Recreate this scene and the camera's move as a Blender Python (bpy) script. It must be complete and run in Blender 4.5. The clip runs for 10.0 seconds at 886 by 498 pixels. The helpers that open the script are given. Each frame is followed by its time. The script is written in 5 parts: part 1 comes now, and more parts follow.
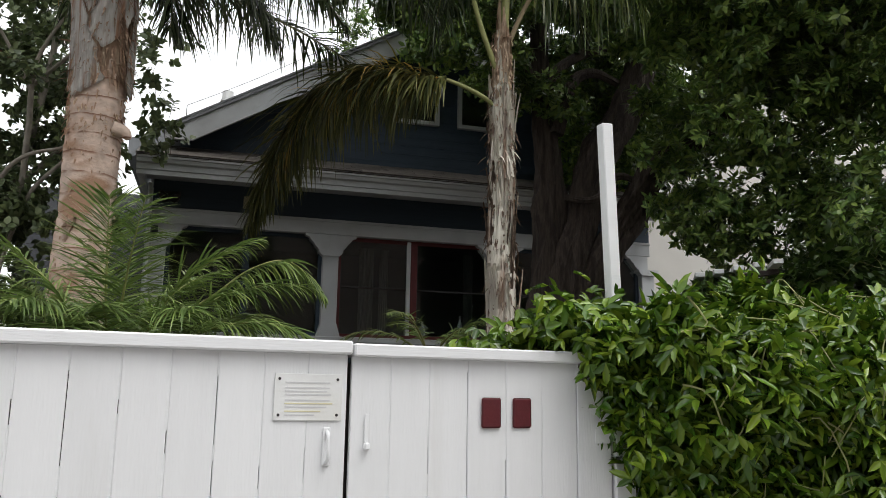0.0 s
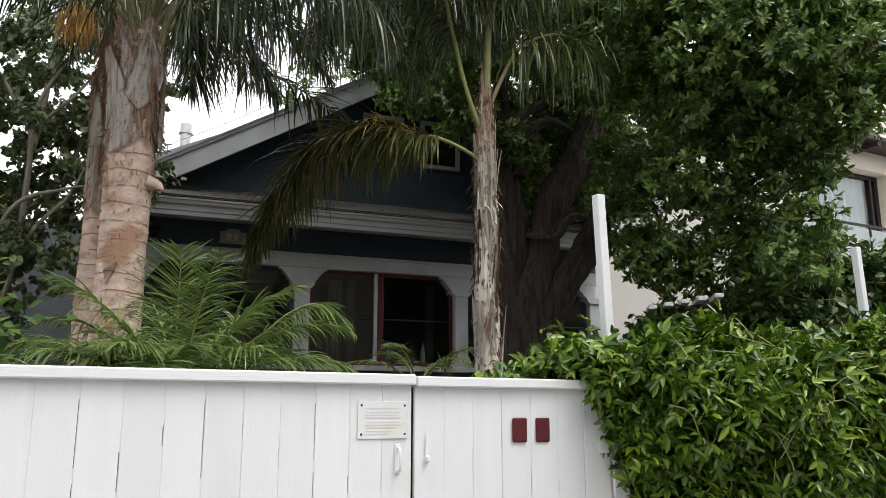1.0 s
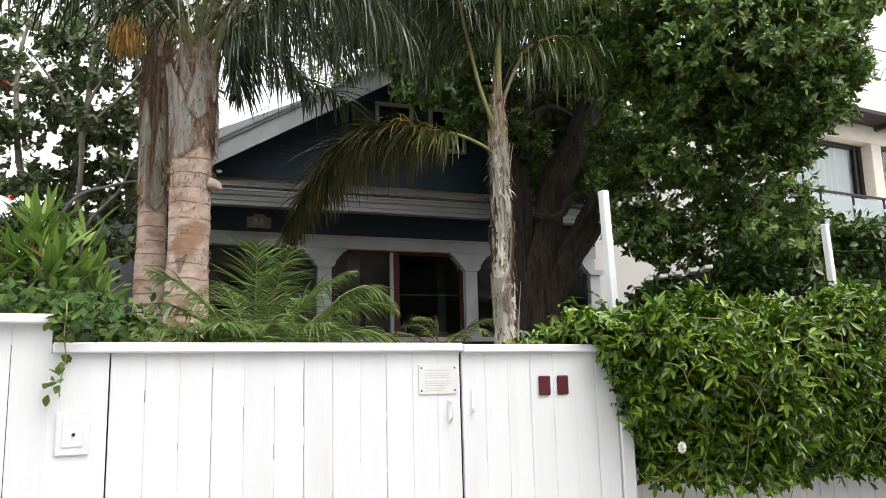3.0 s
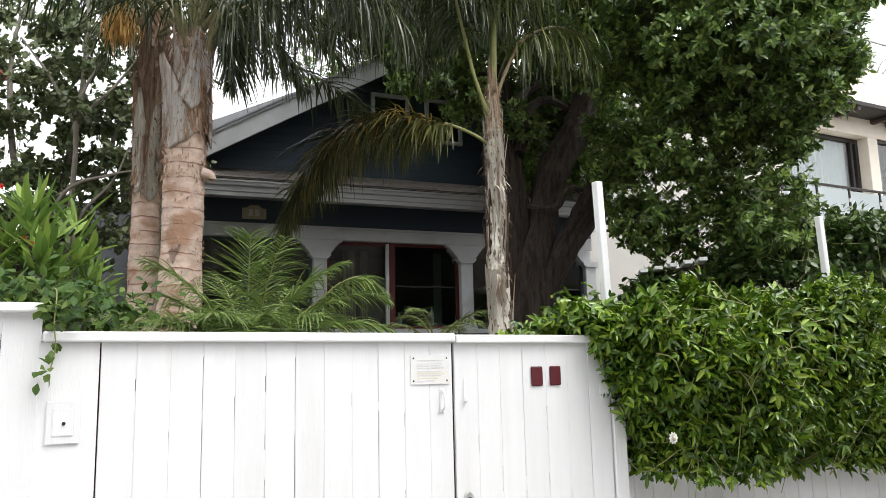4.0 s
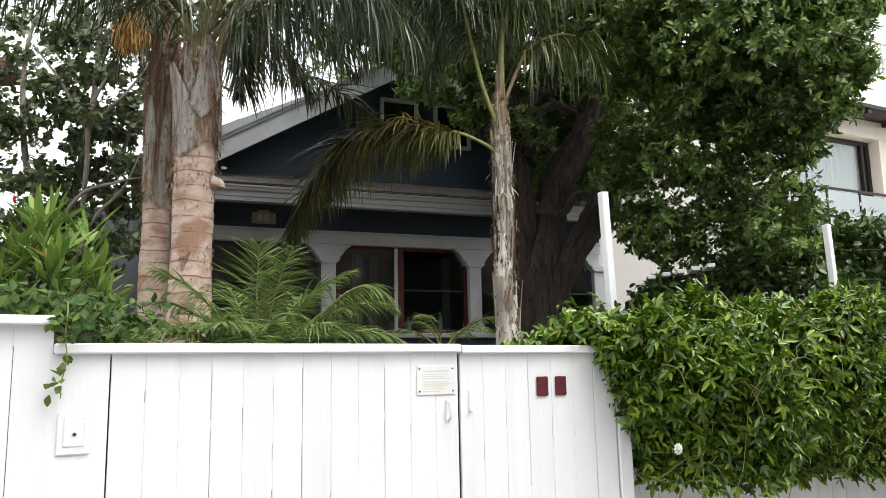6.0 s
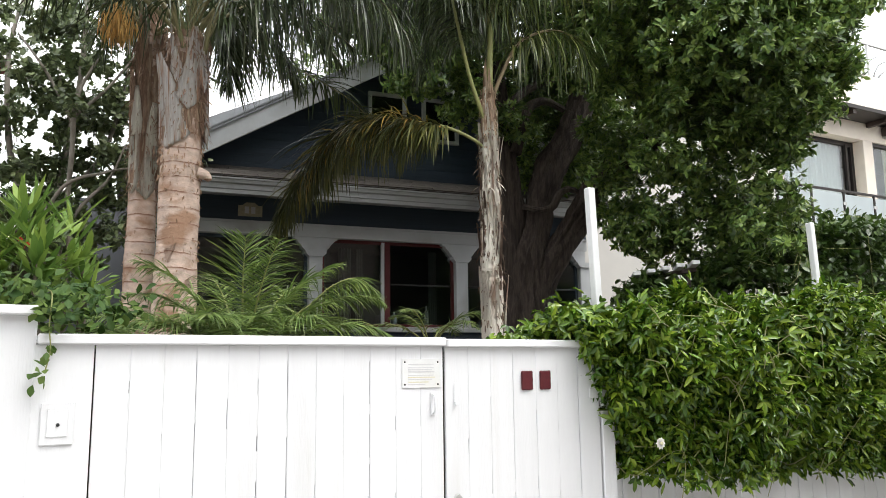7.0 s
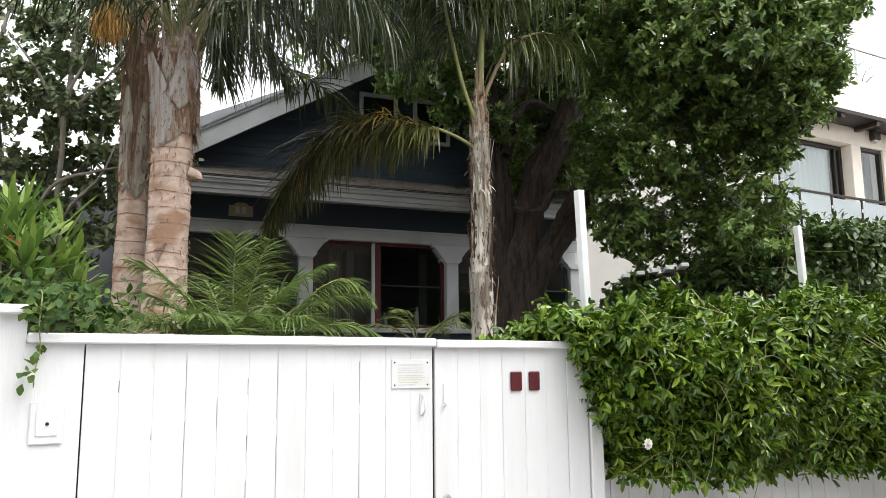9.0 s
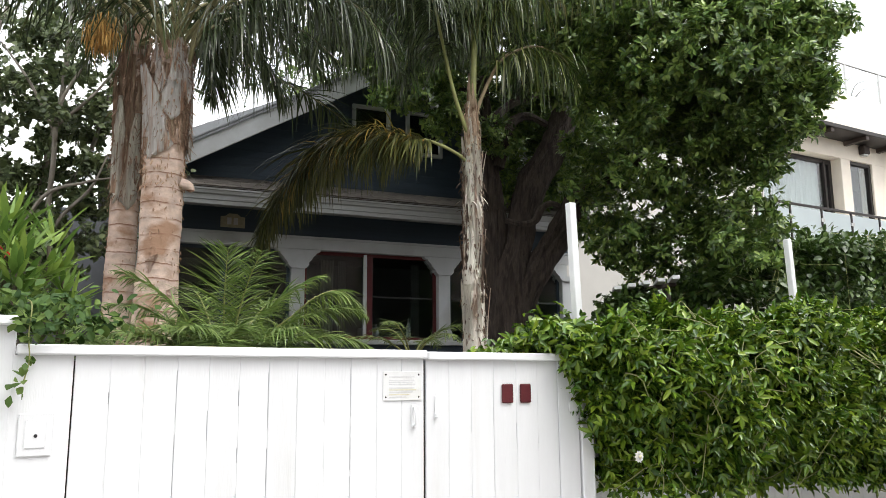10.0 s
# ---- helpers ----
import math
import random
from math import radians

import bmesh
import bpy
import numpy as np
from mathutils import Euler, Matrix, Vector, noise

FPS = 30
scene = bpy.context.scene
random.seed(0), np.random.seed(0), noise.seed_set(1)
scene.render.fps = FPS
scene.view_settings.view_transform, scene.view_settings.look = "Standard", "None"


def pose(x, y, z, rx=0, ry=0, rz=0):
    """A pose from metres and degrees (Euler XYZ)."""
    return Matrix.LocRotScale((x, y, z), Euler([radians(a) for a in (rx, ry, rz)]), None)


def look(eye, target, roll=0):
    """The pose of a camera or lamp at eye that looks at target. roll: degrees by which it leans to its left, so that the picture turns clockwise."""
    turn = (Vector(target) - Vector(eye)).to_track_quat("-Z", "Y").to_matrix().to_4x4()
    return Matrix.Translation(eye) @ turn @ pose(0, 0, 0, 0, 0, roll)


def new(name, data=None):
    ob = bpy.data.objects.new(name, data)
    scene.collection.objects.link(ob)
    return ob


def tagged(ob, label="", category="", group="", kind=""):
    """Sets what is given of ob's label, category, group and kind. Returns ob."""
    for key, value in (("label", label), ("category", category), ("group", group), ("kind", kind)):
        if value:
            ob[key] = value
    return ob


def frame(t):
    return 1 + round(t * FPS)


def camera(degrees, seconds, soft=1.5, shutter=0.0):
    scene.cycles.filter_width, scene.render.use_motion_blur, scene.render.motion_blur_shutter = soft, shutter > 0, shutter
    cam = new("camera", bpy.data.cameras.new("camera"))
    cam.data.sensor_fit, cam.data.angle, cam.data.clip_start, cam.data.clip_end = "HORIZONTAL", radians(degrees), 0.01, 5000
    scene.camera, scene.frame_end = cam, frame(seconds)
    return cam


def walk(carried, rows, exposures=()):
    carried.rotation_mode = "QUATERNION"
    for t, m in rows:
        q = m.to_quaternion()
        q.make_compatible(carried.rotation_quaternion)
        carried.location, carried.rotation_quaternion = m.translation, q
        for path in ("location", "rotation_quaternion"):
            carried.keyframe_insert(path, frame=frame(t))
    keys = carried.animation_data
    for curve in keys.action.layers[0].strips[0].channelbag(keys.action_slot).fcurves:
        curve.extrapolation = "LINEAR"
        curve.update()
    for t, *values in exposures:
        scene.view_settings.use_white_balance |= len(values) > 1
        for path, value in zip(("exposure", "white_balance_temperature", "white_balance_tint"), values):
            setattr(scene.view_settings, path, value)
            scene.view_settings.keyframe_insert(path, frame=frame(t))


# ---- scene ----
cam = camera(58.7, 10.0, 0.75)
PATH = [
    (0, (-0.022, 0.076, 1.632), (0.731, 1.896, 1.982), 1.0),
    (0.5, (-0.369, -0.133, 1.656), (0.411, 1.659, 2.079), 0.4),
    (1, (-0.742, -0.393, 1.627), (0.164, 1.343, 2.034), -0.0),
    (1.5, (-1.013, -0.73, 1.616), (-0.032, 0.965, 2.02), -0.7),
    (2, (-1.209, -0.94, 1.597), (-0.239, 0.772, 1.957), -0.7),
    (2.5, (-1.338, -1.008, 1.591), (-0.39, 0.719, 1.935), -1.2),
    (3.8, (-1.309, -1.033, 1.566), (-0.412, 0.726, 1.888), -1.4),
    (4, (-1.305, -1.032, 1.57), (-0.376, 0.711, 1.885), -1.3),
    (4.5, (-1.303, -1.04, 1.633), (-0.376, 0.705, 1.944), -1.3),
    (5, (-1.303, -1.056, 1.635), (-0.399, 0.7, 1.952), -1.2),
    (6.5, (-1.308, -1.086, 1.612), (-0.394, 0.664, 1.93), -0.9),
    (7, (-1.308, -1.089, 1.611), (-0.371, 0.652, 1.916), -0.7),
    (7.5, (-1.308, -1.089, 1.61), (-0.355, 0.643, 1.908), -0.7),
    (8, (-1.315, -1.099, 1.61), (-0.358, 0.631, 1.907), -0.6),
    (8.5, (-1.317, -1.107, 1.608), (-0.364, 0.626, 1.912), -0.5),
    (9, (-1.316, -1.11, 1.609), (-0.359, 0.619, 1.916), -0.5),
    (9.5, (-1.318, -1.113, 1.61), (-0.343, 0.606, 1.921), -0.4),
    (10, (-1.317, -1.118, 1.61), (-0.345, 0.597, 1.946), -0.4),
]
walk(cam, [(t, look(eye, target, roll)) for t, eye, target, roll in PATH],
     exposures=[(0, -0.22), (0.5, -0.13), (1.0, 0.05), (2.0, 0.3), (2.5, 0.38), (4.5, 0.42), (6.5, 0.45), (10, 0.46)])

# ---- world and light: bright overcast sky ----
world = bpy.data.worlds.new("world")
scene.world = world
world.use_nodes = True
wn, wl = world.node_tree.nodes, world.node_tree.links
sky = wn.new("ShaderNodeTexSky")
sky.sky_type, sky.sun_disc = "NISHITA", False
sky.sun_elevation, sky.sun_rotation = radians(61), radians(149)
sky.dust_density, sky.ozone_density = 4.0, 1.0
grey = wn.new("ShaderNodeHueSaturation")
grey.inputs["Saturation"].default_value = 0.15
grey.inputs["Value"].default_value = 1.6
wl.new(sky.outputs[0], grey.inputs["Color"])
cloud = wn.new("ShaderNodeMix")
cloud.data_type = "RGBA"
cloud.inputs["Factor"].default_value = 0.75
cloud.inputs[7].default_value = (11.0, 11.1, 11.3, 1)
wl.new(grey.outputs[0], cloud.inputs[6])
wl.new(cloud.outputs[2], wn["Background"].inputs["Color"])
wn["Background"].inputs["Strength"].default_value = 0.15
sun = new("sun", bpy.data.lights.new("sun", "SUN"))
sun.data.energy, sun.data.angle, sun.data.color = 1.4, radians(30), (1.0, 0.97, 0.93)
sun.matrix_world = look((0, 0, 10), (-0.25, 0.42, 9.1))

rng = np.random.default_rng(7)


# ---- materials ----
def mat(name, base, rough=0.6, var=0.15, scale=6.0, bump=0.1, bscale=60.0, stretch=(1, 1, 1), metal=0.0,
        island=0.0, objrand=0.0, translucent=0.0, second=None, amount=0.5, spec=0.5, hue=0.0, bands=0.0, bandcol=(0.2, 0.1, 0.06)):
    """Principled surface with two scales of variation; second: a stain colour mixed in by a coarse noise."""
    m = bpy.data.materials.new(name)
    m.use_nodes = True
    n, l = m.node_tree.nodes, m.node_tree.links
    bsdf, out = n["Principled BSDF"], n["Material Output"]
    tc = n.new("ShaderNodeTexCoord")
    mp = n.new("ShaderNodeMapping")
    mp.inputs["Scale"].default_value = stretch
    l.new(tc.outputs["Object"], mp.inputs["Vector"])
    n1 = n.new("ShaderNodeTexNoise")
    n1.inputs["Scale"].default_value, n1.inputs["Detail"].default_value = scale, 6.0
    l.new(mp.outputs[0], n1.inputs["Vector"])
    mix = n.new("ShaderNodeMix")
    mix.data_type = "RGBA"
    l.new(n1.outputs["Fac"], mix.inputs["Factor"])
    mix.inputs[6].default_value = [c * (1 - var * 2) for c in base] + [1]
    mix.inputs[7].default_value = [min(0.95, c * (1 + var * 2)) for c in base] + [1]
    col = mix.outputs[2]
    if second:
        n2 = n.new("ShaderNodeTexNoise")
        n2.inputs["Scale"].default_value, n2.inputs["Detail"].default_value = scale * 0.35, 8.0
        l.new(mp.outputs[0], n2.inputs["Vector"])
        rm = n.new("ShaderNodeMapRange")
        rm.inputs[1].default_value, rm.inputs[2].default_value = 0.62 - amount * 0.3, 0.72 - amount * 0.2
        l.new(n2.outputs["Fac"], rm.inputs[0])
        mx = n.new("ShaderNodeMix")
        mx.data_type = "RGBA"
        l.new(rm.outputs[0], mx.inputs["Factor"])
        l.new(col, mx.inputs[6])
        mx.inputs[7].default_value = (*second, 1)
        col = mx.outputs[2]
    if bands:
        wv = n.new("ShaderNodeTexWave")
        wv.wave_type, wv.bands_direction, wv.wave_profile = "BANDS", "Z", "SAW"
        wv.inputs["Scale"].default_value, wv.inputs["Distortion"].default_value = bands, 2.2
        wv.inputs["Detail"].default_value, wv.inputs["Detail Scale"].default_value = 3.0, 1.2
        l.new(tc.outputs["Object"], wv.inputs["Vector"])
        rb = n.new("ShaderNodeMapRange")
        rb.inputs[1].default_value, rb.inputs[2].default_value = 0.86, 0.97
        l.new(wv.outputs["Fac"], rb.inputs[0])
        patch = n.new("ShaderNodeTexNoise")
        patch.inputs["Scale"].default_value = 7.0
        l.new(tc.outputs["Object"], patch.inputs["Vector"])
        rp = n.new("ShaderNodeMapRange")
        rp.inputs[1].default_value, rp.inputs[2].default_value = 0.36, 0.5
        l.new(patch.outputs["Fac"], rp.inputs[0])
        mul = n.new("ShaderNodeMath")
        mul.operation = "MULTIPLY"
        l.new(rb.outputs[0], mul.inputs[0])
        l.new(rp.outputs[0], mul.inputs[1])
        mb = n.new("ShaderNodeMix")
        mb.data_type = "RGBA"
        l.new(mul.outputs[0], mb.inputs["Factor"])
        l.new(col, mb.inputs[6])
        mb.inputs[7].default_value = (*bandcol, 1)
        col = mb.outputs[2]
    for source, k in (("island", island), ("object", objrand)):
        if k:
            node = n.new("ShaderNodeNewGeometry" if source == "island" else "ShaderNodeObjectInfo")
            rnd = node.outputs["Random Per Island" if source == "island" else "Random"]
            hs = n.new("ShaderNodeHueSaturation")
            r2 = n.new("ShaderNodeMapRange")
            r2.inputs[3].default_value, r2.inputs[4].default_value = 1 - k, 1 + k
            l.new(rnd, r2.inputs[0])
            l.new(r2.outputs[0], hs.inputs["Value"])
            if hue:
                r3 = n.new("ShaderNodeMapRange")
                r3.inputs[3].default_value, r3.inputs[4].default_value = 0.5 + hue, 0.5 - hue
                l.new(rnd, r3.inputs[0])
                l.new(r3.outputs[0], hs.inputs["Hue"])
            l.new(col, hs.inputs["Color"])
            col = hs.outputs[0]
    l.new(col, bsdf.inputs["Base Color"])
    bsdf.inputs["Roughness"].default_value, bsdf.inputs["Metallic"].default_value = rough, metal
    bsdf.inputs["Specular IOR Level"].default_value = spec
    if bump:
        nb = n.new("ShaderNodeTexNoise")
        nb.inputs["Scale"].default_value, nb.inputs["Detail"].default_value = bscale, 5.0
        l.new(mp.outputs[0], nb.inputs["Vector"])
        bp = n.new("ShaderNodeBump")
        bp.inputs["Strength"].default_value, bp.inputs["Distance"].default_value = bump, 0.02
        l.new(nb.outputs["Fac"], bp.inputs["Height"])
        l.new(bp.outputs[0], bsdf.inputs["Normal"])
    if translucent:
        tr = n.new("ShaderNodeBsdfTranslucent")
        l.new(col, tr.inputs["Color"])
        ms = n.new("ShaderNodeMixShader")
        ms.inputs[0].default_value = translucent
        l.new(bsdf.outputs[0], ms.inputs[1])
        l.new(tr.outputs[0], ms.inputs[2])
        l.new(ms.outputs[0], out.inputs["Surface"])
    return m


def glass(name, tint=(0.85, 0.9, 0.9), rough=0.0):
    m = bpy.data.materials.new(name)
    m.use_nodes = True
    n, l = m.node_tree.nodes, m.node_tree.links
    tr, gl, lw, pw, ma, ms = (n.new(k) for k in ("ShaderNodeBsdfTransparent", "ShaderNodeBsdfGlossy", "ShaderNodeLayerWeight", "ShaderNodeMath", "ShaderNodeMath", "ShaderNodeMixShader"))
    tr.inputs[0].default_value, gl.inputs["Roughness"].default_value, lw.inputs[0].default_value = (*tint, 1), rough, 0.5
    pw.operation, ma.operation = "POWER", "MULTIPLY_ADD"
    pw.inputs[1].default_value, ma.inputs[1].default_value, ma.inputs[2].default_value = 4.0, 0.8, 0.05
    l.new(lw.outputs["Facing"], pw.inputs[0])
    l.new(pw.outputs[0], ma.inputs[0])
    l.new(ma.outputs[0], ms.inputs[0])
    l.new(tr.outputs[0], ms.inputs[1])
    l.new(gl.outputs[0], ms.inputs[2])
    l.new(ms.outputs[0], n["Material Output"].inputs["Surface"])
    return m


WHITE = mat("white_fence_paint", (0.8, 0.81, 0.82), 0.45, 0.025, 3, 0.12, 25, (6, 6, 0.6), objrand=0.03, second=(0.75, 0.755, 0.75), amount=0.12)
CAP = mat("white_cap_paint", (0.8, 0.81, 0.82), 0.45, 0.03, 4, 0.1, 40, (0.4, 4, 4))
# near black: the shade between the fence boards, put into a colour
DARKGAP = mat("dark_gap_shade", (0.05, 0.045, 0.04), 0.9)
TRIM = mat("aged_white_trim", (0.55, 0.57, 0.58), 0.6, 0.06, 3, 0.1, 30, second=(0.43, 0.44, 0.44), amount=0.35)
NAVY = mat("dark_slate_blue_paint", (0.032, 0.052, 0.078), 0.6, 0.15, 4, 0.15, 30, (0.3, 1, 6))
SIDING = mat("grey_blue_siding", (0.085, 0.09, 0.10), 0.6, 0.1, 4, 0.1, 30)
SHINGLE = mat("weathered_roof_shingle", (0.13, 0.115, 0.10), 0.9, 0.25, 9, 0.4, 50, objrand=0.25, second=(0.08, 0.07, 0.065))
RED = mat("oxblood_window_paint", (0.11, 0.012, 0.014), 0.45, 0.15, 6, 0.05)
NUMERAL = mat("oxblood_numeral_paint", (0.09, 0.008, 0.012), 0.5, 0.12, 40, 0.1)
# the room's dimness and the panes' cool reflections are put into this colour
ROOM = mat("shaded_room_plaster", (0.17, 0.19, 0.19), 0.9, 0.15, 2, 0.05)
DARKWOOD = mat("dark_interior_wood", (0.05, 0.035, 0.03), 0.6, 0.2, 5, 0.1)
CURTAIN = mat("pale_curtain_cloth", (0.35, 0.37, 0.36), 0.9, 0.1, 10, 0.2, 30, (4, 4, 0.3))
PALM_TAN = mat("ringed_palm_bark", (0.60, 0.46, 0.38), 0.85, 0.27, 7, 0.5, 14, (1.5, 1.5, 2.2), second=(0.38, 0.23, 0.15), amount=0.38, bands=2.6, bandcol=(0.24, 0.12, 0.075))
PALM_GREY = mat("dry_leaf_sheath", (0.88, 0.72, 0.61), 0.85, 0.26, 12, 0.35, 40, (7, 7, 0.35), second=(0.46, 0.27, 0.17), amount=0.36)
PALM_FIBRE = mat("shaggy_palm_fibre", (0.33, 0.21, 0.14), 0.95, 0.38, 18, 0.7, 50, (6, 6, 0.6), second=(0.50, 0.38, 0.27), amount=0.36, objrand=0.2)
DARK_FIBRE = mat("dark_matted_fibre", (0.15, 0.10, 0.07), 0.95, 0.4, 18, 0.8, 50, (5, 5, 1.0), second=(0.30, 0.23, 0.17), amount=0.3)
TAN_FIBRE = mat("tan_crown_fibre", (0.58, 0.44, 0.31), 0.9, 0.3, 14, 0.5, 50, (4, 4, 1.2), second=(0.30, 0.19, 0.12), amount=0.35)
PEEL = mat("peeling_pale_bark", (0.84, 0.67, 0.56), 0.85, 0.24, 7, 0.4, 40, (5, 5, 0.4), second=(0.34, 0.21, 0.14), amount=0.33)
CREEP = mat("small_creeper_leaf", (0.06, 0.115, 0.022), 0.6, 0.25, 3, 0, island=0.55, hue=0.03, translucent=0.15, spec=0.3)
BARK = mat("furrowed_dark_bark", (0.062, 0.047, 0.038), 0.95, 0.4, 10, 1.0, 14, (5, 5, 0.7), second=(0.03, 0.022, 0.018))
TWIG = mat("grey_brown_twig", (0.11, 0.09, 0.07), 0.9, 0.3, 12)
LEAF_TREE = mat("dark_glossy_tree_leaf", (0.145, 0.236, 0.054), 0.30, 0.4, 0.8, 0, island=0.6, hue=0.03, translucent=0.2)
LEAF_GREY = mat("grey_green_leaf", (0.16, 0.21, 0.095), 0.4, 0.2, 2, 0, island=0.55, hue=0.02, translucent=0.22)
PALE_BARK = mat("pale_grey_bark", (0.30, 0.27, 0.23), 0.9, 0.25, 9, 0.4, 30)
LEAF_VINE = mat("bright_vine_leaf", (0.108, 0.195, 0.018), 0.2, 0.3, 3, 0.1, 60, island=0.6, hue=0.03, translucent=0.12)
LEAF_HEDGE = mat("deep_green_hedge_leaf", (0.065, 0.12, 0.025), 0.34, 0.2, 3, 0, island=0.45, hue=0.02, translucent=0.2)
LEAF_OLE = mat("long_green_shrub_leaf", (0.19, 0.30, 0.065), 0.36, 0.2, 3, 0, island=0.35, hue=0.02, translucent=0.25)
FROND = mat("dull_palm_leaflet", (0.062, 0.088, 0.036), 0.22, 0.25, 4, 0, island=0.6, hue=0.02, translucent=0.12, spec=0.9)
FROND_Y = mat("yellowing_palm_leaflet", (0.085, 0.095, 0.028), 0.32, 0.3, 3, 0, island=0.6, hue=0.03, translucent=0.15)
FROND_D = mat("dry_yellow_palm_leaflet", (0.46, 0.35, 0.085), 0.4, 0.3, 4, 0, island=0.6, hue=0.03, translucent=0.2)
FROND_T = mat("olive_palm_leaflet", (0.11, 0.155, 0.04), 0.24, 0.3, 4, 0, island=0.6, hue=0.03, translucent=0.15, spec=0.9, second=(0.26, 0.22, 0.10), amount=0.2)
FROND_G = mat("fresh_palm_leaflet", (0.19, 0.275, 0.08), 0.32, 0.2, 4, 0, island=0.4, hue=0.02, translucent=0.25)
STALK = mat("olive_palm_stalk", (0.27, 0.28, 0.10), 0.5, 0.2, 8, 0.1)
STALK_O = mat("brown_green_palm_stalk", (0.20, 0.18, 0.08), 0.55, 0.3, 9, 0.2, 40, (5, 5, 0.5))
STALK_T = mat("tan_palm_stalk", (0.27, 0.21, 0.12), 0.6, 0.2, 10, 0.2, 40, (6, 6, 0.5))
DRY = mat("dry_orange_flower_stalk", (0.55, 0.32, 0.09), 0.8, 0.25, 10, 0, island=0.3)
STUCCO = mat("cream_stucco", (0.84, 0.77, 0.67), 0.85, 0.06, 3, 0.15, 80)
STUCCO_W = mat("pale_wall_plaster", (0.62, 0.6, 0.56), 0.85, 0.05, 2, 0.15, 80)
DARKMETAL = mat("dark_bronze_metal", (0.035, 0.03, 0.028), 0.45, 0.1, 10, 0.02, metal=0.6)
STEEL = mat("dull_galvanised_steel", (0.55, 0.55, 0.54), 0.4, 0.08, 12, 0.05, metal=0.7)
SOIL = mat("dark_garden_soil", (0.06, 0.048, 0.035), 0.95, 0.35, 4, 0.8, 25)
ASPHALT = mat("grey_concrete_paving", (0.28, 0.27, 0.26), 0.9, 0.12, 2, 0.3, 60)
GLASS = glass("window_glass", (0.8, 0.84, 0.84))
RAILGLASS = mat("frosted_rail_glass", (0.66, 0.72, 0.74), 0.15, 0.03, 3, 0, translucent=0.5)
CLEARGLASS = glass("clear_window_glass", (0.9, 0.93, 0.93))
BLIND = mat("pale_window_blind", (0.6, 0.62, 0.62), 0.9, 0.08, 10, 0.2, 30, (4, 4, 0.3))
REFLECT_WALL = mat("dull_brown_reflection_wall", (0.16, 0.13, 0.11), 0.9, 0.2, 2, 0.2)
CLEAR = mat("cloudy_plastic_sheet", (0.8, 0.81, 0.8), 0.25, 0.06, 8, 0.05, second=(0.76, 0.76, 0.73), amount=0.15)
INK = mat("faded_grey_print", (0.58, 0.58, 0.59), 0.7, 0.1)
INK_Y = mat("faded_yellow_print", (0.64, 0.60, 0.40), 0.7, 0.1)
BRASS = mat("tarnished_number_plate", (0.40, 0.36, 0.25), 0.55, 0.2, 20, 0.2, metal=0.1)
RED_FLOWER = mat("red_petal", (0.6, 0.03, 0.02), 0.5, 0.1)
PETAL = mat("pale_flower_petal", (0.75, 0.74, 0.66), 0.6, 0.05)
BLACK = mat("black_plastic_and_shade", (0.02, 0.02, 0.02), 0.5, 0.1)
ROOF_TILE = mat("pale_roof_tile", (0.42, 0.38, 0.34), 0.85, 0.15, 6, 0.3)
ROOFEDGE = mat("grey_roof_edging", (0.22, 0.23, 0.24), 0.8, 0.15, 6, 0.2)
REDBROWN = mat("red_brown_eave_paint", (0.22, 0.05, 0.03), 0.6, 0.15)


# ---- mesh helpers ----
def empty(name, m=None, **tags):
    ob = new(name)
    if m is not None:
        ob.matrix_world = m
    return tagged(ob, **tags)


def part(name, bm, material, parent=None, label="", smooth=False):
    """One bmesh as one mesh object, under a thing or a part (in the parent's own space)."""
    me = bpy.data.meshes.new(name)
    bm.to_mesh(me)
    bm.free()
    me.materials.append(material)
    if smooth:
        me.shade_smooth()
    ob = new(name, me)
    ob.parent = parent
    if name == "pane":
        ob.visible_shadow = False
    return tagged(ob, label=label) if label else ob


def box(x0, x1, y0, y1, z0, z1, bevel=0.004, bm=None):
    own = bmesh.new()
    r = bmesh.ops.create_cube(own, size=1)
    for v in r["verts"]:
        v.co = Vector(((x0 + x1) / 2 + v.co.x * (x1 - x0), (y0 + y1) / 2 + v.co.y * (y1 - y0), (z0 + z1) / 2 + v.co.z * (z1 - z0)))
    if bevel:
        bmesh.ops.bevel(own, geom=own.edges[:], offset=bevel, segments=1, affect="EDGES")
    if bm is None:
        return own
    me = bpy.data.meshes.new("tmp")
    own.to_mesh(me)
    own.free()
    bm.from_mesh(me)
    bpy.data.meshes.remove(me)
    return bm


def prism(outline, d0, d1, axis="y"):
    """A flat outline of (a, z) pairs, given depth from d0 to d1 along y (or x)."""
    bm = bmesh.new()
    put = (lambda a, z, d: (a, d, z)) if axis == "y" else (lambda a, z, d: (d, a, z))
    f = [bm.verts.new(put(a, z, d0)) for a, z in outline]
    b = [bm.verts.new(put(a, z, d1)) for a, z in outline]
    bm.faces.new(f)
    bm.faces.new(b[::-1])
    k = len(outline)
    for i in range(k):
        bm.faces.new((f[i], b[i], b[(i + 1) % k], f[(i + 1) % k]))
    bmesh.ops.recalc_face_normals(bm, faces=bm.faces[:])
    return bm


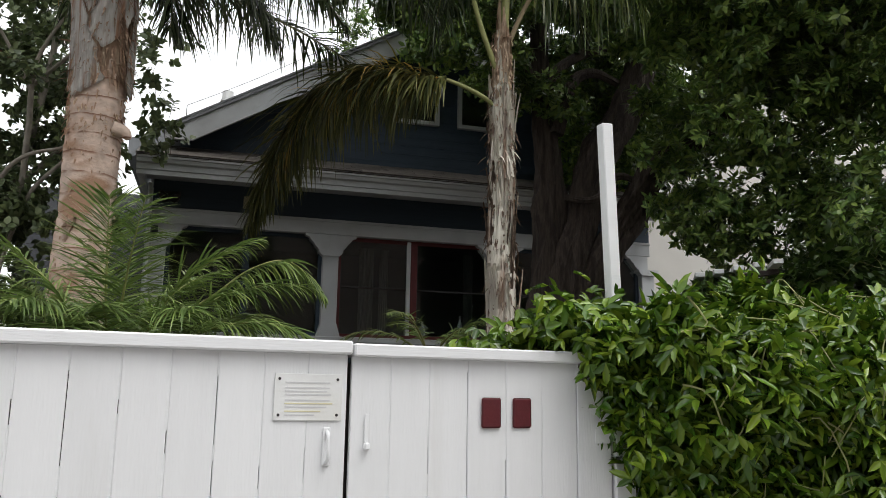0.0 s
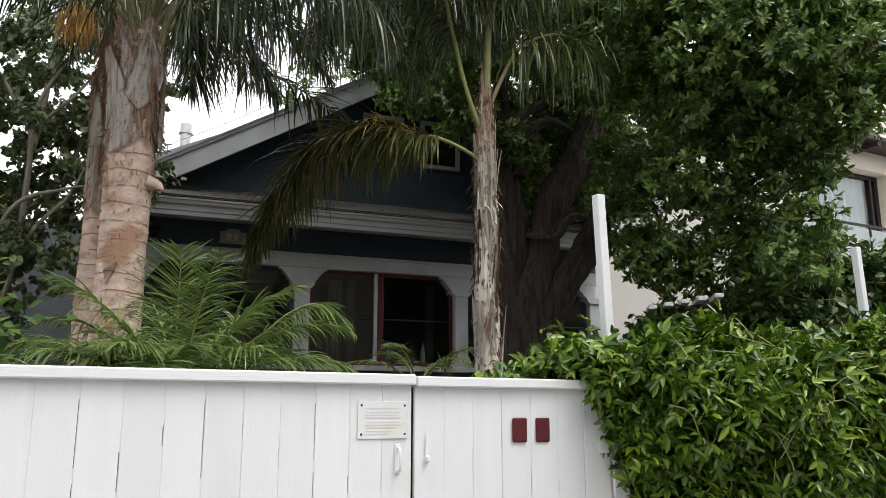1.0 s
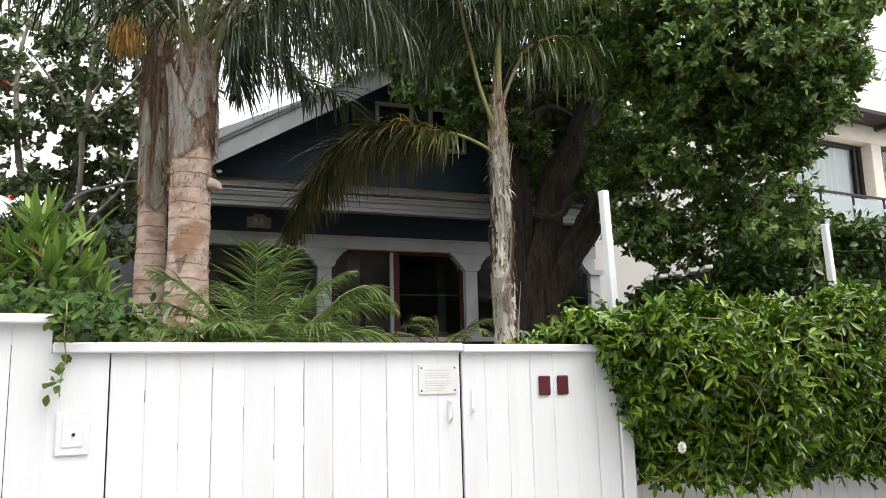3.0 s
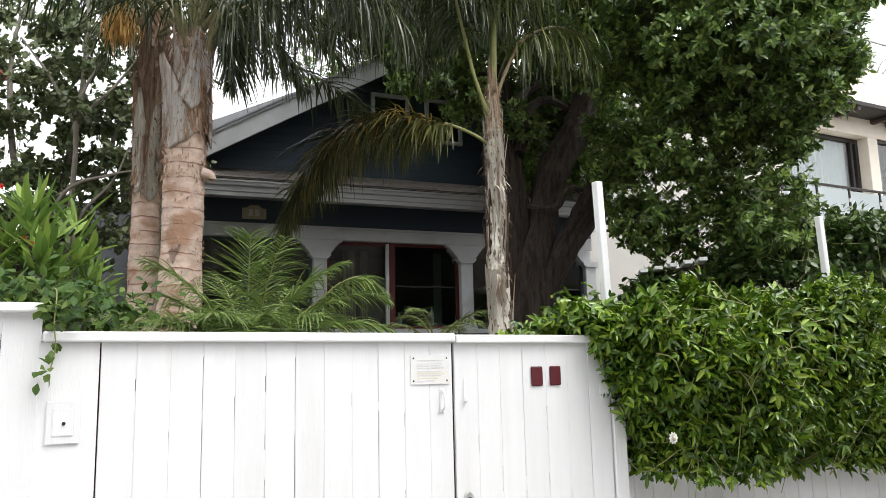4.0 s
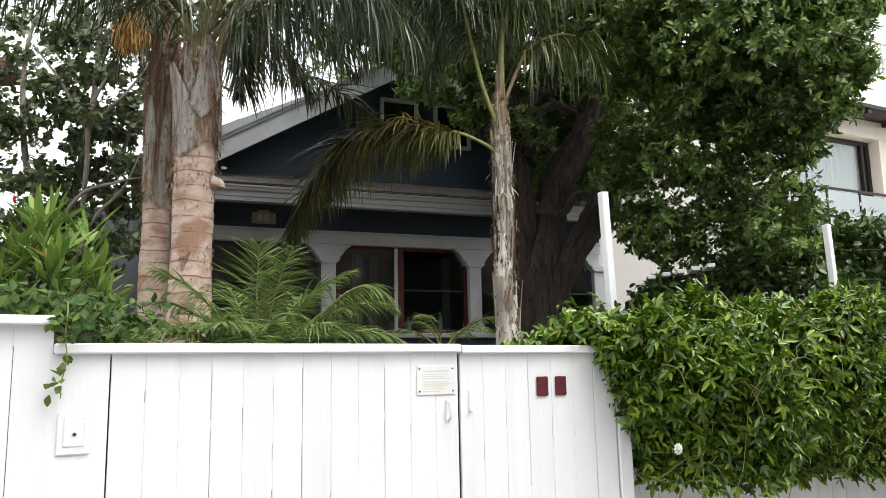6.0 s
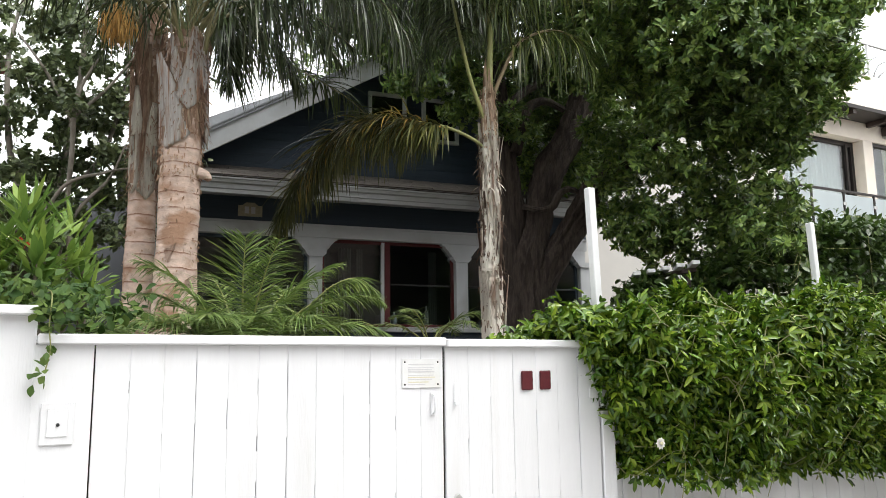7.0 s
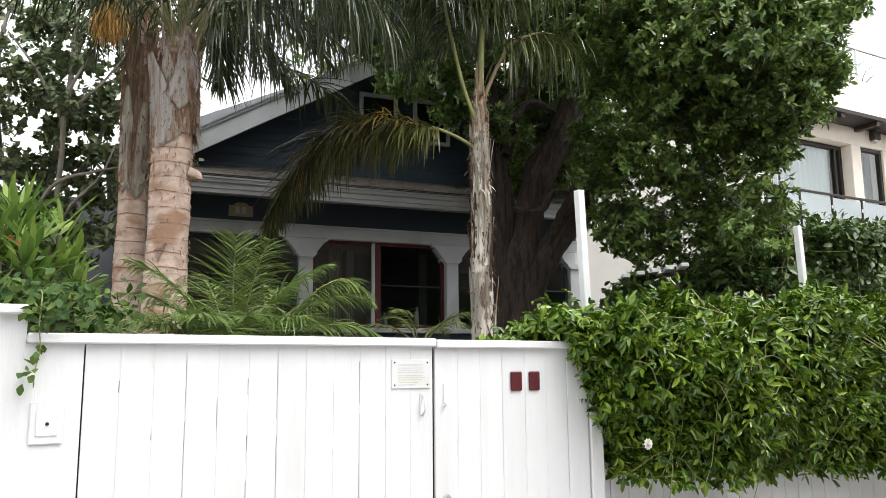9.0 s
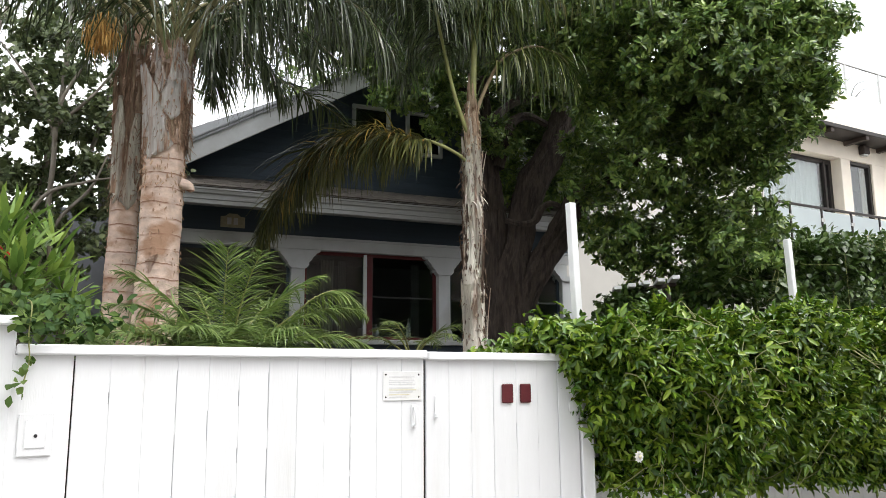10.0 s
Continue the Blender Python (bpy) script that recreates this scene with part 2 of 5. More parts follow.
def frame_box(x0, x1, z0, z1, w, y0, y1, bm=None):
    """A rectangular frame of bar width w in the x-z plane."""
    bm = bm or bmesh.new()
    box(x0, x0 + w, y0, y1, z0, z1, 0.003, bm)
    box(x1 - w, x1, y0, y1, z0, z1, 0.003, bm)
    box(x0 + w, x1 - w, y0, y1, z0, z0 + w, 0.003, bm)
    box(x0 + w, x1 - w, y0, y1, z1 - w, z1, 0.003, bm)
    return bm


def mesh_np(name, verts, faces, material, parent=None, smooth=False):
    """A mesh from arrays of vertices and of faces with equal corner counts."""
    me = bpy.data.meshes.new(name)
    verts, faces = np.asarray(verts, float), np.asarray(faces, int)
    n, k = faces.shape
    me.vertices.add(len(verts))
    me.vertices.foreach_set("co", verts.ravel())
    me.loops.add(n * k)
    me.loops.foreach_set("vertex_index", faces.ravel())
    me.polygons.add(n)
    me.polygons.foreach_set("loop_start", np.arange(0, n * k, k))
    me.update(calc_edges=True)
    me.materials.append(material)
    if smooth:
        me.shade_smooth()
    ob = new(name, me)
    ob.parent = parent
    return ob


def unit(a):
    return a / np.maximum(np.linalg.norm(a, axis=-1, keepdims=True), 1e-9)


def tube(points, radii, sides=10, rough=0.0, freq=3.0, flutes=0, seed=0, ridge=0.0):
    """A closed-ended tapering tube along points: arrays of vertices and quads."""
    P = np.array(points, float)
    R = np.interp(np.linspace(0, 1, len(P)), np.linspace(0, 1, len(radii)), radii)
    T = unit(np.gradient(P, axis=0))
    ref = np.array([0.31, 0.95, 0.05])
    A = unit(np.cross(T, ref))
    B = np.cross(T, A)
    ang = np.linspace(0, 2 * np.pi, sides, endpoint=False)
    V = []
    for i in range(len(P)):
        r = np.full(sides, R[i])
        if rough:
            r = r * np.array([1 + rough * noise.noise(Vector((math.cos(a) * freq * 0.4 + seed, math.sin(a) * freq * 0.4, float(P[i][2]) * freq * 0.5)))
                              + (rough * 0.6 * noise.noise(Vector((a * flutes, seed + 5.0, float(P[i][2]) * 1.2))) if flutes else 0) for a in ang])
        if ridge:
            r = r + ridge * np.array([abs(noise.noise(Vector((math.cos(a) * R[i] * 48 + seed, math.sin(a) * R[i] * 48, float(P[i][2]) * 3.4)))) - 0.2 for a in ang])
        V.append(P[i] + np.outer(np.cos(ang) * r, A[i]) + np.outer(np.sin(ang) * r, B[i]))
    V = np.concatenate(V)
    F = [(i * sides + j, i * sides + (j + 1) % sides, (i + 1) * sides + (j + 1) % sides, (i + 1) * sides + j)
         for i in range(len(P) - 1) for j in range(sides)]
    return V, np.array(F)


def bezier(pts, n=24):
    """A smooth line through a few points."""
    P = np.array(pts, float)
    k = len(P)
    out = []
    for t in np.linspace(0, k - 1, n):
        i = min(int(t), k - 2)
        u = t - i
        p0, p1, p2, p3 = P[max(i - 1, 0)], P[i], P[i + 1], P[min(i + 2, k - 1)]
        out.append(0.5 * (2 * p1 + (p2 - p0) * u + (2 * p0 - 5 * p1 + 4 * p2 - p3) * u ** 2 + (3 * p1 - p0 - 3 * p2 + p3) * u ** 3))
    return np.array(out)


def joined(pieces):
    V, F, k = [], [], 0
    for v, f in pieces:
        V.append(v)
        F.append(f + k)
        k += len(v)
    return np.concatenate(V), np.concatenate(F)


# leaf outlines: x across, y along, z lifted; triangles
OVAL = (np.array([(0, 0, 0), (-0.42, 0.25, 0.1), (-0.45, 0.62, 0.1), (0, 1, -0.1), (0.45, 0.62, 0.1), (0.42, 0.25, 0.1), (0, 0.45, 0)]),
        np.array([(0, 6, 1), (1, 6, 2), (2, 6, 3), (3, 6, 4), (4, 6, 5), (5, 6, 0)]))


def lobed_leaf(lobes, outline):
    """A leaf of pointed lobes, each (angle, length, half width), folded along its midrib and drooping at the tip."""
    V, F = [], []
    for deg, length, half in lobes:
        c, d, k, m = math.cos(radians(deg)), math.sin(radians(deg)), len(V), len(outline)
        for a, b, z in outline:
            x, y = a * half, b * length
            V.append((x * c + y * d, y * c - x * d, z))
        F += [(k, k + i + 1, k + i) for i in range(1, m - 1)]
    return np.array(V), np.array(F)


SMOOTH_EDGE = ((0, 0, 0), (-0.55, 0.22, 0.06), (-1, 0.48, 0.09), (-0.68, 0.76, 0.02), (0, 1, -0.16), (0.68, 0.76, 0.02), (1, 0.48, 0.09), (0.55, 0.22, 0.06))
QUICK_EDGE = ((0, 0, 0), (-0.92, 0.38, 0.10), (-0.74, 0.72, 0.05), (0, 1, -0.16), (0.74, 0.72, 0.05), (0.92, 0.38, 0.10))
LOBED = lobed_leaf([(0, 1.0, 0.20), (-50, 0.74, 0.165), (50, 0.74, 0.165)], QUICK_EDGE)
BLADE = lobed_leaf([(0, 1.0, 0.5)], SMOOTH_EDGE)
FOLDED = lobed_leaf([(0, 1.0, 0.5)], QUICK_EDGE)


def leaves(P, D, N, L, W, shape):
    """One leaf at each of P, along D, facing N, of length L and width W."""
    D = unit(D)
    X = unit(np.cross(D, N))
    Z = np.cross(X, D)
    tv, tf = shape
    n, k = len(P), len(tv)
    L, W = np.broadcast_to(L, n), np.broadcast_to(W, n)
    V = (P[:, None] + tv[None, :, 0:1] * (W[:, None] * X)[:, None] + tv[None, :, 1:2] * (L[:, None] * D)[:, None]
         + tv[None, :, 2:3] * (W[:, None] * Z)[:, None])
    F = tf[None] + (np.arange(n) * k)[:, None, None]
    return V.reshape(-1, 3), F.reshape(-1, 3)


def ball(n):
    return unit(rng.normal(size=(n, 3)))


def ribbons(P, D, length, width, sag, seg=4):
    """Narrow drooping leaflets: ribbons from P along D, bent down by sag."""
    n = len(P)
    length, width, sag = (np.broadcast_to(a, n)[:, None] for a in (length, width, sag))
    D = unit(D)
    side = unit(np.cross(D, np.array([0, 0, 1.0]) + rng.normal(size=(n, 3)) * 0.35))
    rows, p, d = [], P.copy(), D.copy()
    for i in range(seg + 1):
        w = width * (0.45, 1.0, 0.9, 0.6, 0.06)[min(i * 4 // seg, 4)] * 0.5
        rows.append(p - side * w)
        rows.append(p + side * w)
        d = unit(d + np.array([0, 0, -1.0]) * sag / seg)
        p = p + d * length / seg
    V = np.stack(rows, 1).reshape(-1, 3)
    q = np.array([(2 * i, 2 * i + 1, 2 * i + 3, 2 * i + 2) for i in range(seg)])
    F = q[None] + (np.arange(n) * 2 * (seg + 1))[:, None, None]
    return V, F.reshape(-1, 4)


def frond(parent, line, material, stalk, n=70, leaf=0.5, width=0.028, sag=1.2, r=0.018, start=0.2, lift=0.25, forward=0.6, name="frond", plume=0.2, reach=0.995):
    """A feather palm leaf: a stalk along line with a leaflet mesh under it."""
    C = bezier(line, 36)
    v, f = tube(C, [r, r * 0.75, r * 0.45, r * 0.15], 6)
    ob = mesh_np(name, v, f, stalk, parent, True)
    T = unit(np.gradient(C, axis=0))
    pieces = []
    for sgn in (-1, 1):
        s = np.linspace(start, reach, n) + rng.uniform(-0.006, 0.006, n)
        s = np.clip(s, 0, 1)
        P = np.stack([np.interp(s, np.linspace(0, 1, len(C)), C[:, i]) for i in range(3)], 1)
        F = unit(np.stack([np.interp(s, np.linspace(0, 1, len(C)), T[:, i]) for i in range(3)], 1))
        S = unit(np.cross(F, np.array([0, 0, 1.0])))
        U = np.cross(S, F)
        D = S * sgn + F * (forward + 0.5 * s[:, None] ** 3) + U * lift + rng.normal(size=(n, 3)) * plume
        prof = np.clip(np.sin(np.pi * np.clip((s - start) / (1 - start) * 0.86 + 0.14, 0, 1)) ** 0.6, 0.25, 1)
        pieces.append(ribbons(P, D, leaf * prof * rng.uniform(0.55, 1.15, n), width * rng.uniform(0.7, 1.2, n), sag * rng.uniform(0.45, 1.45, n)))
    v, f = joined(pieces)
    mesh_np("blade", v, f, material, ob)
    return ob


def arch(base, az, up, length, droop, n=6):
    """A stalk's line from base: heading az (degrees), rising at up (degrees), bending over by droop degrees."""
    p, out = np.array(base, float), []
    for i in range(n):
        out.append(p.copy())
        e = radians(up - droop * ((i + 0.5) / n) ** 1.2)
        a = radians(az)
        p = p + np.array([math.cos(a) * math.cos(e), math.sin(a) * math.cos(e), math.sin(e)]) * length / (n - 1)
    return out


# ---- ground ----
def ground_sheet():
    xs = np.concatenate([[-400, -60], np.linspace(-14, 26, 41), [70, 400]])
    ys = np.concatenate([[-400, -60], np.linspace(-6, 2.78, 8), [2.86], np.linspace(3.2, 16, 24), [70, 400]])
    V = [(x, y, 0.0 if y < 2.82 else min(1.35, 0.95 + max(0, y - 3) * 0.07) + 0.05 * noise.noise(Vector((x * 1.3, y * 1.3, 0)))) for y in ys for x in xs]
    k = len(xs)
    F = [(j * k + i, j * k + i + 1, (j + 1) * k + i + 1, (j + 1) * k + i) for j in range(len(ys) - 1) for i in range(k - 1)]
    ob = mesh_np("ground", V, F, SOIL)
    tagged(ob, "dark garden soil rising behind the white fence", "ground", kind="structure")
    bm = box(-60, 60, -8, 2.6, -0.1, 0.03, 0)
    tagged(part("pavement", bm, ASPHALT), "grey concrete pavement in front of the fence", "pavement", kind="structure")


ground_sheet()

# ---- fence along x at y = 2.70 ----
FY = 2.70
fence = empty("fence", label="white-painted vertical board fence with flat cap rail", category="fence")
gate = empty("gate", label="white-painted board gate with two dark red numeral shapes", category="gate")
pier = empty("fence_end", label="taller white board fence end with flat cap", category="fence")


def boards(parent, edges, top, gap=0.0036):
    """Upright boards between the edges given, each a part, with paint bridging some joints."""
    for a, b in zip(edges, edges[1:]):
        dy = rng.uniform(-0.0025, 0.0025)
        part("board", box(a + gap * rng.uniform(0.25, 0.5), b - gap * rng.uniform(0.25, 0.5), FY + dy, FY + 0.02 + dy, 0.06, top, 0.0025), WHITE, parent)
    fill = bmesh.new()
    for i, e in enumerate(edges[1:-1]):
        z = top
        while z > 0.5:
            l, skip = (rng.uniform(0.02, 0.1), rng.uniform(0.2, 0.8)) if i % 3 == 2 else (rng.uniform(0.1, 0.5), rng.uniform(0.02, 0.14))
            box(e - gap * 0.5, e + gap * 0.5, FY + 0.0022, FY + 0.016, z - l, z, 0, fill)
            z -= l + skip
    tagged(part("joint_paint", fill, WHITE, parent), kind="stuff")
    # dark sheet added behind the boards, so the open joints look shaded
    part("gap_shade_panel", box(edges[0], edges[-1], FY + 0.05, FY + 0.09, 0.06, top - 0.02, 0), DARKGAP, parent)


boards(fence, [-1.245, -1.008], 1.742)
boards(fence, [-1.004] + [-0.86 + 0.1445 * k for k in range(11)] + [0.722], 1.742)
part("gap_shade_panel", box(-1.03, -0.99, FY + 0.06, FY + 0.09, 0.06, 1.72, 0), DARKGAP, fence)
part("cap_rail", box(-1.235, 0.729, FY - 0.035, FY + 0.10, 1.742, 1.787, 0.006), CAP, fence)
boards(gate, [0.735, 0.876, 1.020, 1.170, 1.325, 1.474, 1.627, 1.780], 1.736)
part("cap_rail", box(0.735, 1.79, FY - 0.035, FY + 0.10, 1.736, 1.78, 0.006), CAP, gate)
boards(pier, [-4.6 + 0.146 * k for k in range(1, 24)] + [-1.251], 1.865)
part("cap_rail", box(-4.6, -1.237, FY - 0.05, FY + 0.12, 1.865, 1.905, 0.006), CAP, pier)
end_post = tagged(part("gate_post", box(1.79, 1.885, FY - 0.01, FY + 0.10, 0.06, 1.70, 0.006), WHITE), "square white-painted post at the end of the gate", "post")
right_fence = empty("fence", label="white board fence buried under a vine hedge", category="fence")
for k in range(44):
    x = 1.89 + 0.146 * k
    part("board", box(x, x + 0.142, FY + 0.12, FY + 0.14, 0.06, 1.55, 0.0025), WHITE, right_fence)
part("gap_shade_panel", box(1.89, 8.3, FY + 0.16, FY + 0.2, 0.06, 1.5, 0), DARKGAP, right_fence)

# plate with print on it
plaque = empty("notice_plate", label="clear plastic notice plate screwed to the fence", category="sign")
part("plate", box(0.475, 0.702, FY - 0.008, FY - 0.004, 1.522, 1.674, 0.001), CLEAR, plaque)
for i, (z, w, m) in enumerate([(1.645, .15, INK), (1.628, .15, INK), (1.617, .14, INK), (1.606, .155, INK), (1.588, .15, INK), (1.577, .16, INK_Y), (1.566, .14, INK), (1.552, .12, INK_Y), (1.540, .10, INK)]):
    part("print_bar", box(0.51, 0.51 + w, FY - 0.0092, FY - 0.008, z - 0.0022, z + 0.0022, 0), m, plaque)
for x in (0.491, 0.686):
    for z in (1.54, 1.657):
        bm = bmesh.new()
        bmesh.ops.create_cone(bm, cap_ends=True, segments=10, radius1=0.005, radius2=0.003, depth=0.005, matrix=pose(x, FY - 0.0105, z, 90))
        part("screw", bm, DARKMETAL, plaque)


def numeral_bar(x0, x1):
    bm = box(x0, x1, FY - 0.012, FY - 0.003, 1.496, 1.604, 0.006)
    tagged(part("numeral", bm, NUMERAL), "dark red painted numeral shape fixed to the gate", "numeral", group="gate numerals")


numeral_bar(1.222, 1.299)
numeral_bar(1.348, 1.424)


def rod(a, b, r, sides=10, taper=1.0):
    return tube([Vector(a).lerp(Vector(b), k / 3) for k in range(4)], [r, r * taper], sides)


def rounded_pull(x, z0, z1):
    ob = empty("door_pull", label="slim white-painted pull handle on the fence", category="handle")
    part("backplate", box(x - 0.013, x + 0.013, FY - 0.009, FY - 0.003, z0, z1, 0.003), WHITE, ob)
    v, f = tube(bezier([(x, FY - 0.008, z0 + 0.012), (x, FY - 0.035, z0 + 0.03), (x, FY - 0.035, z1 - 0.03), (x, FY - 0.008, z1 - 0.012)], 16), [0.006], 8)
    mesh_np("grip", v, f, WHITE, ob, True)


rounded_pull(0.655, 1.375, 1.50)
latch = empty("gate_latch", label="small white latch knob on the gate", category="latch")
part("slide", box(0.785, 0.80, FY - 0.007, FY - 0.003, 1.42, 1.545, 0.002), WHITE, latch)
part("knob", box(0.782, 0.803, FY - 0.025, FY - 0.004, 1.425, 1.45, 0.005), WHITE, latch)
lock = empty("gate_lock", label="oval steel gate lock with dark keyway", category="lock")
bm = bmesh.new()
bmesh.ops.create_cone(bm, cap_ends=True, segments=20, radius1=0.036, radius2=0.031, depth=0.016, matrix=pose(0.80, FY - 0.012, 0.922, 90) @ Matrix.Diagonal((0.8, 1.2, 1, 1)))
part("escutcheon", bm, STEEL, lock)
part("keyway", box(0.792, 0.808, FY - 0.024, FY - 0.02, 0.907, 0.937, 0.002), BLACK, lock)
plate = tagged(part("cover_plate", box(1.70, 1.78, FY - 0.010, FY - 0.0035, 1.437, 1.497, 0.003), WHITE), "painted-over cover plate on the gate", "plate")
intercom = empty("letter_box", label="square white cover plate with a small black keyhole", category="letter box")
part("surround", box(-1.207, -1.075, FY - 0.010, FY - 0.003, 1.318, 1.497, 0.004), WHITE, intercom)
part("flap", box(-1.182, -1.10, FY - 0.014, FY - 0.010, 1.352, 1.468, 0.003), WHITE, intercom)
bm = bmesh.new()
bmesh.ops.create_cone(bm, cap_ends=True, segments=12, radius1=0.008, radius2=0.007, depth=0.006, matrix=pose(-1.138, FY - 0.016, 1.403, 90))
part("keyhole", bm, BLACK, intercom)


# white poles that lean a little
def pole(a, b, w):
    d = (Vector(b) - Vector(a)).normalized()
    bm = box(-w / 2, w / 2, -w / 2, w / 2, 0, (Vector(b) - Vector(a)).length, 0.004)
    ob = part("pole", bm, CAP)
    ob.matrix_world = Matrix.Translation(a) @ Vector((0, 0, 1)).rotation_difference(d).to_matrix().to_4x4()
    tagged(ob, "slim white-painted timber pole rising out of the hedge", "pole", group="white poles")


pole((1.945, 2.80, 0.0), (1.803, 2.74, 2.735), 0.05)
pole((4.59, 3.16, 0.0), (4.376, 3.1, 2.776), 0.05)

# ---- the house ----
house = empty("house", pose(2.9, 9.83, 0, 0, 0, -6.5), label="dark slate-blue bungalow with white trim, glazed porch and front gable", category="house")
UL, UR, UM = -2.64, 4.2, 0.84
POSTS = (-2.55, -0.43, 1.90, 4.16)


def hpart(name, bm, m, label="", parent=None, smooth=False):
    return part(name, bm, m, parent or house, label, smooth)


hpart("base_wall", box(UL, UR, 0.03, 0.25, 0.9, 2.19, 0), NAVY)
hpart("sill_band", box(UL, UR, -0.06, 0.27, 2.19, 2.262, 0.008), TRIM)
for u in POSTS:
    post = hpart("post", box(u - 0.102, u + 0.102, 0.0, 0.2, 2.262, 3.30, 0.008), TRIM)
    part("post_cap", prism([(u - 0.105, 3.29), (u + 0.105, 3.29), (u + 0.155, 3.34), (u + 0.155, 3.375), (u - 0.155, 3.375), (u - 0.155, 3.34)], -0.03, 0.23), TRIM, post)
    part("post_foot", prism([(u - 0.15, 2.264), (u + 0.15, 2.264), (u + 0.103, 2.42), (u - 0.103, 2.42)], -0.03, 0.22), TRIM, post)
hpart("beam", box(UL, UR, 0.0, 0.2, 3.575, 3.77, 0.005), TRIM)
for i, u in enumerate(POSTS):
    for s in (-1, 1):
        if (i == 0 and s < 0) or (i == 3 and s > 0):
            continue
        o = [(0, 3.377), (0.16, 3.377), (0.175, 3.40), (0.20, 3.42), (0.22, 3.46), (0.255, 3.49), (0.28, 3.53), (0.33, 3.55), (0.34, 3.573), (0, 3.573)]
        hpart("corbel", prism([(u + s * a, z) for a, z in o], 0.004, 0.195), TRIM)
hpart("bead", box(UL, UR, -0.012, 0.0, 3.735, 3.772, 0.004), TRIM)
hpart("frieze", box(UL, UR, 0.02, 0.2, 3.772, 4.22, 0), NAVY)
hpart("soffit", box(UL - 0.12, UR + 0.12, -0.62, 0.02, 4.12, 4.145, 0), TRIM)
# cornice of stepped boards, one profile
cor = [(a, z - 0.04) for a, z in [(-0.60, 4.05), (-0.635, 4.05), (-0.64, 4.10), (-0.655, 4.11), (-0.665, 4.17), (-0.70, 4.185), (-0.715, 4.225), (-0.73, 4.23), (-0.73, 4.272), (-0.60, 4.272)]]
hpart("cornice", prism(cor, UL - 0.15, UR + 0.15, "x"), TRIM, "stepped white cornice moulding")
hpart("side_cornice", box(UL - 0.15, UL - 0.08, -0.60, 6.0, 4.01, 4.232, 0.01), TRIM)
# skirt roof: courses of shingles
skirt = hpart("skirt_roof", prism([(-0.74, 4.222), (0.02, 4.535), (0.02, 4.46), (-0.70, 4.195)], UL - 0.16, UR + 0.16, "x"), SHINGLE, "weathered brown shingle skirt roof")
for c in range(5):
    v0 = -0.755 + c * 0.155
    z0 = 4.228 + c * 0.064
    u = UL - 0.16
    while u < UR + 0.16:
        w = min(rng.uniform(0.25, 0.6), UR + 0.16 - u)
        if w > 0.02:
            bm = box(0, w - 0.006, 0, 0.19, 0, 0.014, 0)
            ob = part("shingle", bm, SHINGLE, skirt)
            ob.matrix_basis = pose(u, v0 + rng.uniform(-0.006, 0.006), z0, 22.4 + rng.uniform(-0.6, 1.0))
        u += w
# gable wall, clad in lapped boards
SL = 0.58
zt = lambda u: 6.55 - SL * abs(u - UM)
gable = hpart("gable_wall", prism([(UM - 3.2, 4.40), (UM + 3.2, 4.40), (UM + 3.2, zt(UM + 3.2) - 0.1), (UM, 6.45), (UM - 3.2, zt(UM - 3.2) - 0.1)], 0.03, 0.2), NAVY)
for k in range(16):
    z = 4.5 + k * 0.125
    h = (6.43 - z - 0.06) / SL
    if h > 0.1:
        h = min(h, 3.2)
        ob = part("board", prism([(0.0, z), (-0.009, z), (-0.003, z + 0.127), (0.0, z + 0.127)], UM - h, UM + h, "x"), NAVY, gable)
        ob.location = (0, 0.03, 0)
for s in (-1, 1):
    tip = 3.36
    o = [(UM, 6.55), (UM + s * tip, 6.55 - SL * tip), (UM + s * tip, 4.50), (UM + s * 3.05, 4.50), (UM, 6.27)]
    barge = hpart("barge_board", prism(o, -0.52, -0.475), TRIM, "white barge board along the gable")
    part("capping", prism([(UM, 6.575), (UM + s * (tip + 0.03), 6.575 - SL * (tip + 0.03)), (UM + s * tip, 6.535 - SL * tip), (UM, 6.535)], -0.545, -0.521), ROOFEDGE, barge)
    roof = hpart("roof", prism([(UM, 6.605), (UM + s * (tip + 0.03), 6.605 - SL * (tip + 0.03)), (UM + s * (tip + 0.03), 6.58 - SL * (tip + 0.03)), (UM, 6.58)], -0.55, 3.5), ROOFEDGE, "weathered shingle roof slope")
    hpart("gable_soffit", prism([(UM, 6.57), (UM + s * tip, 6.57 - SL * tip), (UM + s * tip, 6.53 - SL * tip), (UM, 6.53)], -0.47, 0.3), TRIM)
    hpart("rear_roof", prism([(UM, 7.31), (UM + s * 4.1, 7.31 - 0.48 * 4.1), (UM + s * 4.1, 7.0 - 0.48 * 4.1), (UM, 7.0)], 2.5, 7.5), ROOFEDGE, "grey edged main roof behind the gable")
for a, b in ((0.36, 0.98), (1.25, 1.87)):
    w = hpart("window", frame_box(a, b, 5.19, 5.92, 0.055, -0.035, 0.03), TRIM, "small white-framed gable window")
    part("pane", box(a + 0.05, b - 0.05, 0.012, 0.016, 5.24, 5.87, 0), GLASS, w)
    # black sheet close behind the glass stands for the unlit room
    part("room_shade_sheet", box(a + 0.05, b - 0.05, 0.018, 0.024, 5.24, 5.87, 0), BLACK, w)
# side walls and back
side = hpart("side_wall", box(UL, UL + 0.12, 0.26, 7.2, 0.9, 4.25, 0), SIDING)
for k in range(24):
    z = 0.95 + k * 0.135
    part("board", prism([(UL, z), (UL - 0.018, z), (UL - 0.004, z + 0.137), (UL, z + 0.137)], 0.2, 7.2), SIDING, side)
